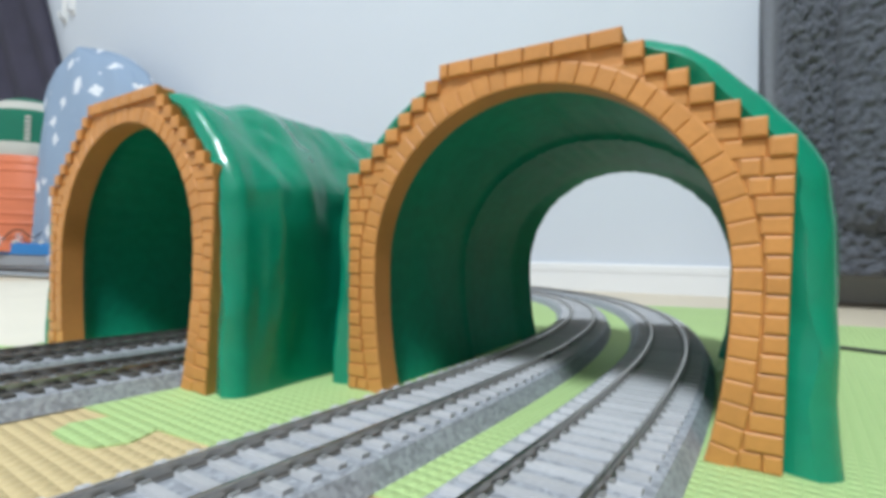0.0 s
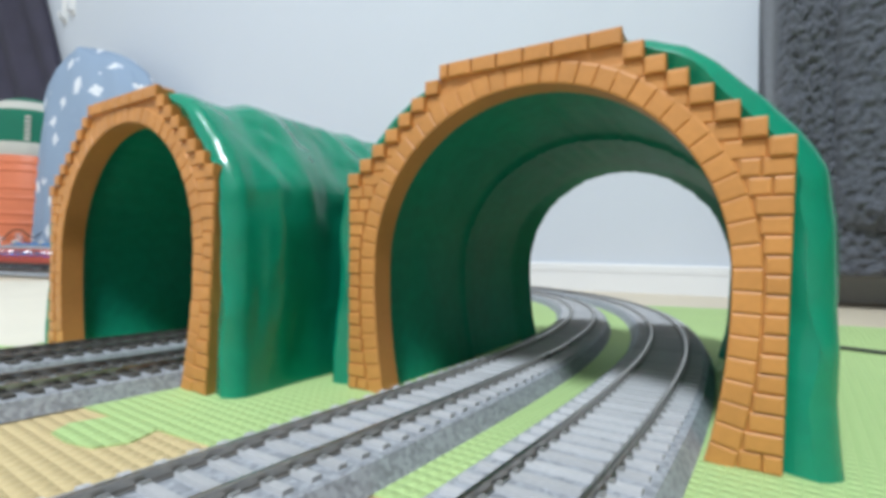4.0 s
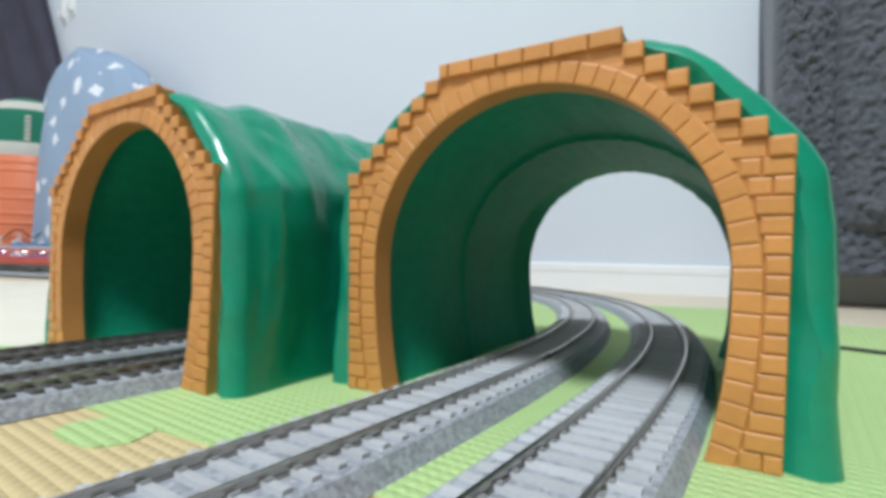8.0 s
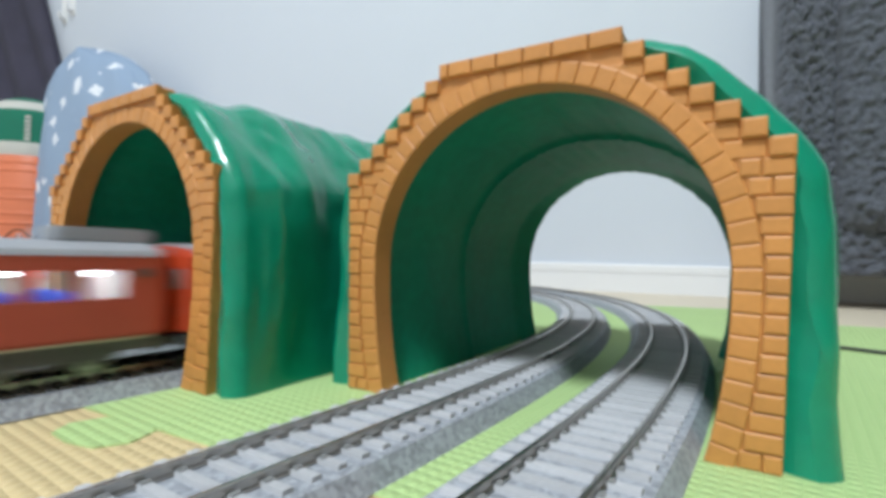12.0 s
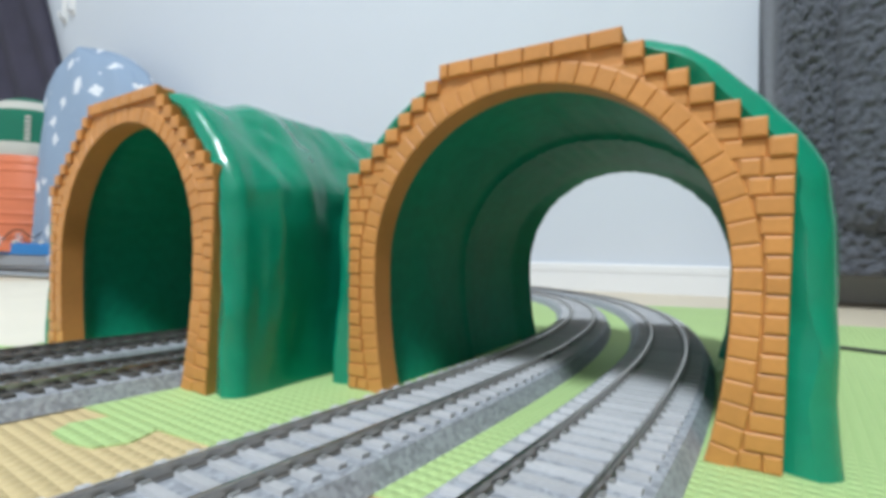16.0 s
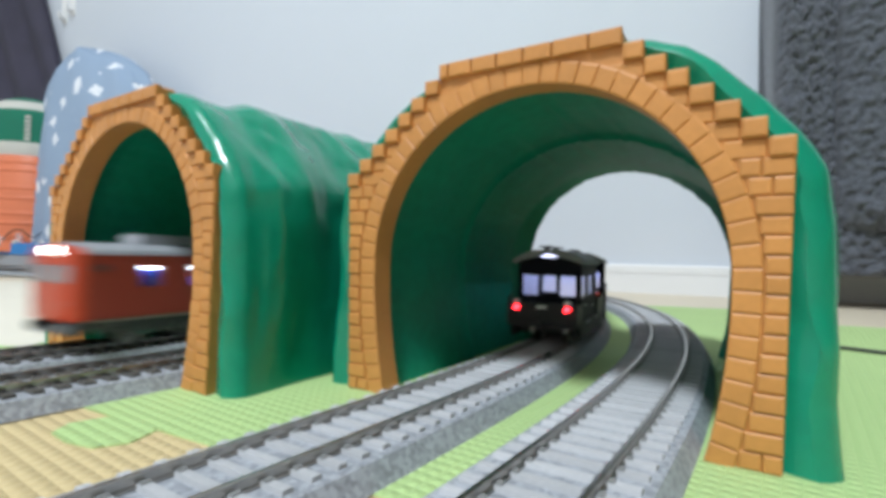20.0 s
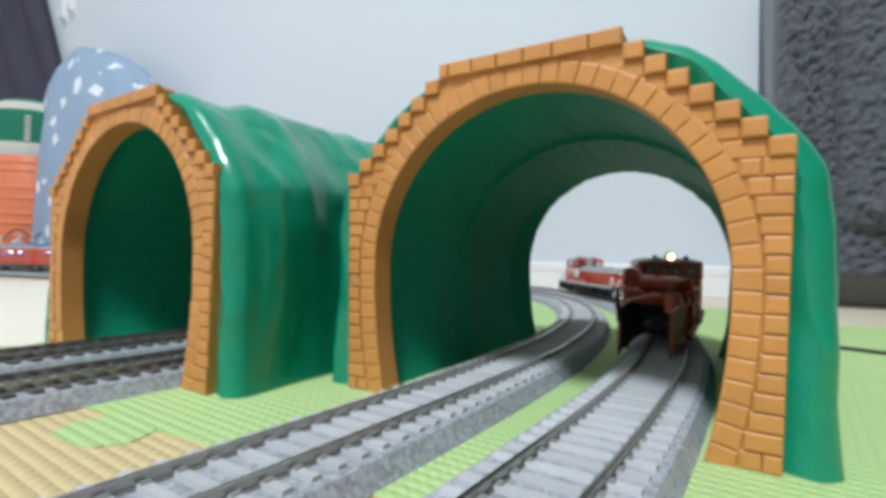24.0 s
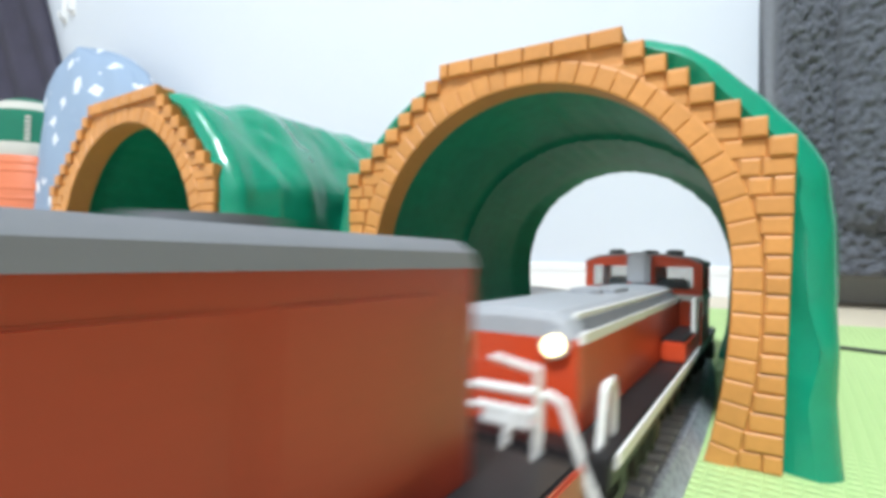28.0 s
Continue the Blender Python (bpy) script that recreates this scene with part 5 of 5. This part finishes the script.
    loft(bm, [[(x, y0, z0), (x, y1, z0), (x, y1, z1), (x, y0, z1)] for x, y0, y1, z0, z1 in ((-0.0008, 0.0118, 0.0146, 0.0268, 0.0302), (-0.0050, 0.0112, 0.0190, 0.0262, 0.0312), (-0.0085, 0.0100, 0.0196, 0.0256, 0.0306), (-0.0200, 0.0080, 0.0150, 0.0225, 0.0262), (-0.0330, 0.0060, 0.0120, 0.0170, 0.0215))])
    bmesh.ops.bevel(bm, geom=bm.edges[:], offset=0.0003, segments=2, affect="EDGES", clamp_overlap=True)
    piece("lifting_arm", bm, M_PLOUGH, t, "thick orange-red lifting arm")
    block("arm", -0.0320, -0.0060, -0.0080, 0.0070, 0.0150, 0.0200, note="orange-red arm under the barrel", bevel=0.0010)
    for y in (-0.0050, 0.0030):
        bm = B()
        rod(bm, (-0.0300, y, 0.0190), (-0.0080, y, 0.0270), 0.0014, 12)
        rod(bm, (-0.0300, y, 0.0190), (-0.0190, y, 0.0230), 0.0020, 12)
        piece("lifting_ram", bm, M_PLOUGH, t, "orange-red lifting cylinder", 0.6)
    # hinge gear beside the open wing
    block("hinge_block", -0.0060, 0.0050, 0.0176, 0.0212, 0.0040, 0.0188, note="orange-red wing hinge", bevel=0.0008)
    block("hinge_bracket", -0.0150, -0.0040, 0.0150, 0.0222, 0.0160, 0.0192, note="orange-red hinge bracket", bevel=0.0008)
    block("hinge_block", -0.0060, 0.0030, -0.0072, -0.0044, 0.0040, 0.0190, note="orange-red wing hinge", bevel=0.0008)
    for p0, p1, r in (((-0.0110, 0.0222, 0.0140), (0.0140, 0.0212, 0.0035), 0.0015), ((-0.0110, 0.0222, 0.0140), (0.0000, 0.0218, 0.0094), 0.0022), ((-0.0180, 0.0190, 0.0070), (0.0060, 0.0205, 0.0030), 0.0013)):
        bm = B()
        rod(bm, p0, p1, r, 12)
        piece("wing_ram", bm, M_PLOUGH, t, "orange-red wing cylinder", 0.6)
    # running gear, in line with the locomotive
    part("truck_frame", box(B(), -0.004, 0.026, -0.0125, 0.0085, 0.0050, 0.0150, 0.0010), M_BLACK, t, "black truck frame")
    part("draw_beam", box(B(), -0.012, 0.004, -0.0090, 0.0090, 0.0090, 0.0135, 0.0008), M_PLOUGH, t, "orange-red draw beam at the coupling")
    for x in (0.004, 0.020):
        wheelset(t, x, 0.0050)
    return t


# ---- the trains ----
centre_loco_a = centre_cab_loco("vermilion centre-cab model diesel locomotive with white handrails", -0.0135, -1, -0.069)
centre_loco_b = centre_cab_loco("vermilion model diesel locomotive with a long hood and lit headlight", -0.0260, 1)
vans = [van("black model brake van with lit windows and red tail lights")]
vans += [copy_thing(vans[0], Matrix()) for _ in range(2)]
plough = snow_plough("orange-red rotary snow plough head coupled before a locomotive")
box_locomotive = box_loco("boxy vermilion model diesel locomotive with a grey roof")
up_cars = [railcar("red model railcar with lit windows and blue seats", M_RED, True, True, M_LAMPCOLD, True, (-0.062, 0.012, 0.040)),]
up_cars.append(copy_thing(up_cars[0], Matrix()))
down_first = railcar("vermilion and red model railcar with a bright headlight", M_RED, True, True, M_LAMPCOLD, False, (-0.085, 0.036, 0.004, -0.030))
down_next = railcar("vermilion and red model railcar with lit windows", M_RED, True, True, M_LENS, False, (-0.085, 0.036, 0.004, -0.030))
down_cars = [down_first, down_next, copy_thing(down_next, Matrix())]


def motions():
    """Keys every vehicle along its line. Each train: length of its head on the line over time, and its vehicles' places behind the head."""
    times = [28.0 * i / 140 for i in range(141)]

    def stand(t, off, head, behind, half, way):
        d = float(np.interp(t, [h[0] for h in head], [h[1] for h in head])) - way * behind
        x0, y0, a0 = on_line(off, d - way * half)
        x1, y1, a1 = on_line(off, d + way * half)
        return Matrix.Translation(((x0 + x1) / 2, (y0 + y1) / 2, RAIL_Z)) @ Matrix.Rotation(math.atan2(y1 - y0, x1 - x0), 4, "Z")

    def ride(ob, *way_of):
        walk(ob, [(t, stand(t, *way_of)) for t in times])

    # outbound goods train: locomotive and three vans
    head = [(0, -0.049 - 0.148 * 17), (16.3, -0.158), (17.0, -0.049), (17.4, 0.008), (18.2, 0.134), (19.0, 0.260), (20.2, 0.452), (21.4, 0.640), (28, 0.640 + 0.158 * 6.6)]
    ride(centre_loco_a, OFF_A, head, 0.0800, 0.048, 1)
    for i, v in enumerate(vans):
        ride(v, OFF_A, head, 0.1930 + 0.0868 * i, 0.020, 1)
    # inbound plough train: the head is the cab front of the box locomotive
    head = [(0, 0.163 + 0.1035 * 23.5), (23.5, 0.163), (24.9, 0.019), (25.3, -0.028), (25.6, -0.062), (25.8, -0.0845), (26.0, -0.1065), (26.3, -0.142), (26.6, -0.175), (27.0, -0.224), (27.3, -0.264), (27.6, -0.301), (28, -0.346)]
    # the plough is pushed from the cab front and swings a little in its coupling
    swing = [(0, -0.10), (24.0, -0.11), (25.0, -0.097), (25.3, -0.047), (25.6, -0.003), (25.8, 0.018), (26.0, 0.050), (26.4, 0.08), (27.5, 0.08), (28, 0.08)]
    walk(plough, [(t, stand(t, OFF_B, head, 0.0675, 0.044, -1) @ Matrix.Translation((0.0675 + 0.009, 0, 0))
                   @ Matrix.Rotation(float(np.interp(t, [s[0] for s in swing], [s[1] for s in swing])), 4, "Z")) for t in times])
    ride(box_locomotive, OFF_B, head, 0.0675, 0.044, -1)
    head = [(0, 0.432 + 0.1035 * 23.5), (23.5, 0.432), (24.0, 0.388), (24.5, 0.340), (24.8, 0.307), (26.3, 0.143), (26.6, 0.108), (27.0, 0.058), (27.3, 0.018), (27.6, -0.019), (28, -0.064)]
    ride(centre_loco_b, OFF_B, head, 0.0, 0.048, -1)
    # railcars, outbound on the far line and inbound on the near one
    v = (RUNS[OFF_C][-1, 0] - RUNS[OFF_C][0, 0]) / 16.45
    head = [(0, -0.083 - v * 1.8), (28, -0.083 + v * 26.2)]
    for i, c in enumerate(up_cars):
        ride(c, OFF_C, head, 0.1075 + 0.2195 * i, 0.070, 1)
    head = [(0, -0.0988 + 0.207 * 10.0), (28, -0.0988 - 0.207 * 18.0)]
    for i, c in enumerate(down_cars):
        ride(c, OFF_D, head, 0.1025 + 0.2075 * i, 0.068, -1)
# ---- things round the track ----
M_FUR = material("grey_fleece", (0.090, 0.095, 0.112), 0.95, vary=0.45, scale=130, bump=0.9, fine=420)
M_FUR.node_tree.nodes["Principled BSDF"].inputs["Sheen Weight"].default_value = 0.12
M_SOFADARK = material("dark_sofa_base", (0.02, 0.02, 0.022), 0.9, vary=0.2)


def fleece_panel(p0, p1, z0, z1, bulge, thick, seed, nu=110, nz=190, lean=0.0):
    """A hanging fleece-covered cushion between two plan points: a rounded slab with clumped pile."""
    a, b = Vector((*p0, 0)), Vector((*p1, 0))
    along = b - a
    nrm = Vector((along.y, -along.x, 0)).normalized()
    if nrm.y > 0:
        nrm = -nrm
    bm = B()
    rows = []
    for i in range(nz + 1):
        w = i / nz
        row = []
        for j in range(nu + 1):
            u = j / nu
            e = min(u, 1 - u)
            round_u = math.sqrt(max(0.0, 1 - (1 - min(1.0, e / 0.22)) ** 2))
            ez = min(w, 1 - w)
            round_z = math.sqrt(max(0.0, 1 - (1 - min(1.0, ez / 0.08)) ** 2))
            p = a + along * u + Vector((0, 0, z0 + (z1 - z0) * w))
            out = bulge * round_u * round_z
            q = p * 1.0
            out += noise.noise(q * 22 + Vector((seed, 0, 0))) * 0.004
            out += noise.noise(Vector((q.x * 170, q.y * 170, q.z * 120 + seed))) * 0.0062 + noise.noise(q * 330) * 0.0034
            row.append(bm.verts.new(p + nrm * (out - lean * w)))
        rows.append(row)
    for r0, r1 in zip(rows, rows[1:]):
        for j in range(nu):
            bm.faces.new((r0[j], r0[j + 1], r1[j + 1], r1[j]))
    back = [bm.verts.new(v.co - nrm * thick) for v in (rows[0][0], rows[0][-1], rows[-1][-1], rows[-1][0])]
    bm.faces.new(back)
    bm.faces.new(rows[0] + [back[1], back[0]])
    bm.faces.new(rows[-1][::-1] + [back[3], back[2]])
    bm.faces.new([r[0] for r in rows][::-1] + [back[0], back[3]])
    bm.faces.new([r[-1] for r in rows] + [back[2], back[1]])
    return bm


sofa = thing("sofa", "grey fleece-covered sofa raised over the floor", "sofa")
part("cushion", fleece_panel((0.428, 0.660), (0.494, 0.634), 0.088, 0.46, 0.030, 0.10, 3), M_FUR, sofa, "grey fleece cushion with a clumped pile", smooth=3.0)
part("cushion", fleece_panel((0.470, 0.612), (0.72, 0.492), 0.086, 0.46, 0.034, 0.12, 8), M_FUR, sofa, "grey fleece cushion with a clumped pile", smooth=3.0)
part("base_cover", fleece_panel((0.430, 0.640), (0.740, 0.490), 0.035, 0.093, 0.016, 0.14, 15, 150, 40), M_FUR, sofa, "grey fleece cover round the sofa base", smooth=3.0)
for x, y in ((0.490, 0.655), (0.700, 0.560)):
    bm = B()
    rod(bm, (x, y, FLOOR_Z), (x, y, 0.05), 0.012, 14)
    part("leg", bm, M_SOFADARK, sofa, "short dark leg")
bm = B()
box(bm, 0.47, 0.78, 0.590, 0.640, 0.040, 0.40, 0.006, Matrix.Translation((0.62, 0.66, 0)) @ Matrix.Rotation(-0.46, 4, "Z") @ Matrix.Translation((-0.62, -0.66, 0)))
part("base", bm, M_SOFADARK, sofa, "dark sofa base")

# far corner: tray with a tall bolster, a cloth-covered heap, a dark jacket
M_BLUE = material("bright_blue_plastic", (0.03, 0.25, 0.62), 0.4, vary=0.05)
M_GREYBOX = material("grey_cardboard", (0.36, 0.37, 0.39), 0.7, vary=0.06)
M_BOLGREEN = material("green_stretch_cloth", (0.01, 0.17, 0.10), 0.85, vary=0.12, scale=30, bump=0.3)
M_BOLWHITE = material("off_white_stretch_cloth", (0.62, 0.60, 0.54), 0.85, vary=0.06, scale=30, bump=0.3)
M_ORANGE = material("salmon_orange_plastic", (0.80, 0.22, 0.10), 0.5, vary=0.05, scale=20)
M_JACKET = material("dark_plum_cloth", (0.055, 0.050, 0.075), 0.9, vary=0.25, scale=12, bump=0.3)
M_FILM = glass("crumpled_clear_film", (0.9, 0.92, 0.95), 0.25, 0.35)
M_CABLE = material("black_cable", (0.015, 0.015, 0.016), 0.5, vary=0.1)


def patched(name, ground, patch):
    """Blue cloth printed with scattered pale rounded patches."""
    m, n, l, b = nodes_of(name)
    co, v, ns = n.new("ShaderNodeTexCoord"), n.new("ShaderNodeTexVoronoi"), n.new("ShaderNodeTexNoise")
    v.inputs["Scale"].default_value, v.inputs["Randomness"].default_value = 19.0, 0.95
    v.distance = "MANHATTAN"
    ns.inputs["Scale"].default_value = 45
    add = n.new("ShaderNodeVectorMath")
    add.operation = "MULTIPLY_ADD"
    add.inputs[1].default_value = (0.022, 0.022, 0.022)
    l.new(ns.outputs["Color"], add.inputs[0])
    l.new(co.outputs["Object"], add.inputs[2])
    l.new(add.outputs[0], v.inputs["Vector"])
    ramp = n.new("ShaderNodeValToRGB")
    ramp.color_ramp.elements[0].position, ramp.color_ramp.elements[1].position = 0.35, 0.37
    ramp.color_ramp.elements[0].color, ramp.color_ramp.elements[1].color = (*patch, 1), (*ground, 1)
    l.new(v.outputs["Distance"], ramp.inputs[0])
    l.new(ramp.outputs[0], b.inputs["Base Color"])
    b.inputs["Roughness"].default_value = 0.9
    return m


M_PATCH = patched("blue_patched_cloth", (0.30, 0.39, 0.52), (0.80, 0.82, 0.86))

tray = thing("storage_tray", "bright blue plastic tray on a grey box", "tray")
TURN = math.atan(WALL_SLOPE)
tm = Matrix.Translation((-1.03, 1.215, 0)) @ Matrix.Rotation(TURN, 4, "Z")
bm = B()
box(bm, -0.30, 0.26, 0.0, 0.11, FLOOR_Z, 0.030, 0.002, tm)
part("grey_box", bm, M_GREYBOX, tray, "low grey box")
bm = B()
box(bm, -0.30, 0.26, -0.002, 0.004, 0.030, 0.058, 0.0015, tm)
box(bm, -0.30, 0.26, 0.004, 0.108, 0.030, 0.036, 0.001, tm)
box(bm, -0.30, 0.26, 0.104, 0.109, 0.034, 0.058, 0.0015, tm)
part("tray", bm, M_BLUE, tray, "bright blue tray with a raised rim")
for x in (-0.10, 0.012, 0.115):
    bm = B()
    box(bm, x - 0.006, x + 0.006, -0.004, 0.008, 0.056, 0.064, 0.0015, tm)
    part("clip", bm, M_WHITE, tray, "small pale clip")

bolster = thing("bolster", "green and white cushion standing in a salmon ribbed tub", "cushion")
bx, by = -1.048, 1.272
seg = 40


def turned(rows, mat, name, label):
    bm = B()
    loft(bm, [[(bx + r * math.cos(2 * math.pi * i / seg), by + r * 0.75 * math.sin(2 * math.pi * i / seg), z) for i in range(seg)] for r, z in rows])
    return part(name, bm, mat, bolster, label, smooth=0.8)


turned([(0.080, 0.037), (0.082, 0.10), (0.083, 0.15), (0.083, 0.268), (0.080, 0.272)], M_ORANGE, "tub", "salmon orange ribbed tub")
for z in (0.105, 0.128, 0.165, 0.190, 0.232, 0.252):
    turned([(0.0832, z - 0.004), (0.0855, z - 0.002), (0.0855, z + 0.004), (0.0832, z + 0.006)], M_ORANGE, "rib", "moulded rib")
for k in range(6):
    bm = B()
    ang = -0.55
    box(bm, bx + 0.083 * math.cos(ang) - 0.014, bx + 0.083 * math.cos(ang) + 0.008, by + 0.062 * math.sin(ang) - 0.014, by + 0.062 * math.sin(ang) + 0.006, 0.085 + 0.032 * k, 0.108 + 0.032 * k, 0.004)
    part("lug", bm, M_ORANGE, bolster, "moulded side lug")
turned([(0.078, 0.262), (0.086, 0.275), (0.088, 0.290), (0.089, 0.300)], M_BOLWHITE, "white_band", "off-white cloth band")
turned([(0.0888, 0.299), (0.090, 0.315), (0.089, 0.345), (0.085, 0.370), (0.082, 0.380)], M_BOLGREEN, "green_band", "green cloth band")
turned([(0.0822, 0.379), (0.075, 0.393), (0.066, 0.402)], M_BOLWHITE, "white_band", "off-white cloth band")
turned([(0.0662, 0.4015), (0.050, 0.410), (0.028, 0.417), (0.004, 0.419)], M_BOLGREEN, "crown", "green cloth crown")
for k in range(6):
    bm = B()
    ang = -1.02
    z = 0.308 + k * 0.0105
    c = Vector((bx + 0.0905 * math.cos(ang), by + 0.0690 * math.sin(ang), z))
    m = Matrix.Translation(c) @ Matrix.Rotation(ang + math.pi / 2, 4, "Z")
    box(bm, -0.006 + 0.001 * (k % 2), 0.006, -0.0015, 0.0015, -0.0036, 0.0036, 0.0008, m)
    part("mark", bm, M_BOLWHITE, bolster, "pale green-white mark")

heap = thing("covered_heap", "heap under a blue cloth with pale patches", "cloth")
hx, hy = -0.815, 1.205
bm = B()
rings = []
for z, k in ((FLOOR_Z, 1.0), (0.08, 1.0), (0.16, 0.99), (0.25, 0.97), (0.33, 0.94), (0.40, 0.87), (0.45, 0.76), (0.485, 0.60), (0.508, 0.42), (0.522, 0.22), (0.528, 0.05)):
    ring = []
    for i in range(120):
        a = 2 * math.pi * i / 120
        fold = 1 + (0.05 * math.sin(a * 9 + z * 6) + 0.025 * math.sin(a * 17 + 2 * math.sin(z * 9))) * min(1, (0.56 - z) * 4) + 0.02 * noise.noise(Vector((math.cos(a) * 3, math.sin(a) * 3, z * 9)))
        lean = 0.09 * (1 - k)
        ring.append((hx - lean + 0.205 * k * fold * math.cos(a), hy + 0.085 * k * fold * math.sin(a) - (hx - lean + 0.205 * k * fold * math.cos(a) - hx) * 0.40, z + 0.014 * (1 - k) * math.sin(a * 3)))
    rings.append(ring)
loft(bm, rings)
part("cloth", bm, M_PATCH, heap, smooth=1.2)

jacket = thing("jacket", "dark plum jacket hanging on the wall", "jacket")
bm = B()
rings = []
for i in range(25):
    w = i / 24
    z = 0.26 + 0.62 * w
    right = -1.030 - 0.24 * max(0.0, w - 0.30)
    ring = []
    for j in range(41):
        u = j / 40
        x = right - 0.42 * u
        y = wall_y(x) - 0.030 - 0.014 * math.sin(u * 21 + 0.6 * math.sin(w * 5)) - 0.012 * math.sin(u * 3.14)
        ring.append((x, y, z))
    ring += [(right - 0.42, wall_y(right - 0.42) - 0.008, z), (right, wall_y(right) - 0.008, z)]
    rings.append(ring)
loft(bm, rings)
part("cloth", bm, M_JACKET, jacket, smooth=1.2)

hook = thing("wall_hook", "small pale double hook on the wall", "hook")
for x, z in ((-1.075, 0.680), (-1.045, 0.695)):
    bm = B()
    y = wall_y(x)
    box(bm, x - 0.009, x + 0.009, y - 0.006, y - 0.0002, z, z + 0.12, 0.002)
    rod(bm, (x, y - 0.006, z + 0.015), (x, y - 0.022, z + 0.005), 0.004, 10)
    rod(bm, (x, y - 0.022, z + 0.005), (x, y - 0.026, z + 0.022), 0.004, 10)
    part("prong", bm, M_SKIRT, hook, "pale plastic prong")

film = thing("plastic_bag", "crumpled clear plastic bag on the tray", "bag")
bm = B()
made = bmesh.ops.create_icosphere(bm, subdivisions=4, radius=0.05)["verts"]
for v in made:
    k = 1 + 0.35 * noise.noise(v.co * 40) + 0.2 * noise.noise(v.co * 90)
    v.co = Vector((v.co.x * 1.1 * k, v.co.y * 0.45 * k, max(-0.028, v.co.z * 0.8 * k)))
bmesh.ops.translate(bm, vec=(-1.045, 1.235, 0.066), verts=made)
part("film", bm, M_FILM, film).visible_shadow = False

cable = thing("cable", "thin black cable looped over the tray", "cable")
cu = bpy.data.curves.new("cable", "CURVE")
cu.dimensions, cu.bevel_depth, cu.bevel_resolution = "3D", 0.0016, 2
sp = cu.splines.new("BEZIER")
pts = [(-1.045, 1.205, 0.066), (-1.005, 1.200, 0.090), (-0.965, 1.195, 0.072), (-0.93, 1.19, 0.085), (-0.90, 1.20, 0.066)]
sp.bezier_points.add(len(pts) - 1)
for bp, c in zip(sp.bezier_points, pts):
    bp.co, bp.handle_left_type, bp.handle_right_type = c, "AUTO", "AUTO"
cu.materials.append(M_CABLE)
ob = new("cable_run", cu)
ob.parent = cable

cable2 = thing("cable", "thin dark cable lying on the mat by the sofa", "cable")
cu = bpy.data.curves.new("cable", "CURVE")
cu.dimensions, cu.bevel_depth, cu.bevel_resolution = "3D", 0.0011, 2
sp = cu.splines.new("BEZIER")
pts = [(0.225, 0.292, 0.0011), (0.240, 0.275, 0.0011), (0.262, 0.262, 0.0011), (0.30, 0.235, 0.0011), (0.36, 0.22, 0.0011)]
sp.bezier_points.add(len(pts) - 1)
for bp, c in zip(sp.bezier_points, pts):
    bp.co, bp.handle_left_type, bp.handle_right_type = c, "AUTO", "AUTO"
cu.materials.append(M_CABLE)
ob = new("cable_run", cu)
ob.parent = cable2
motions()
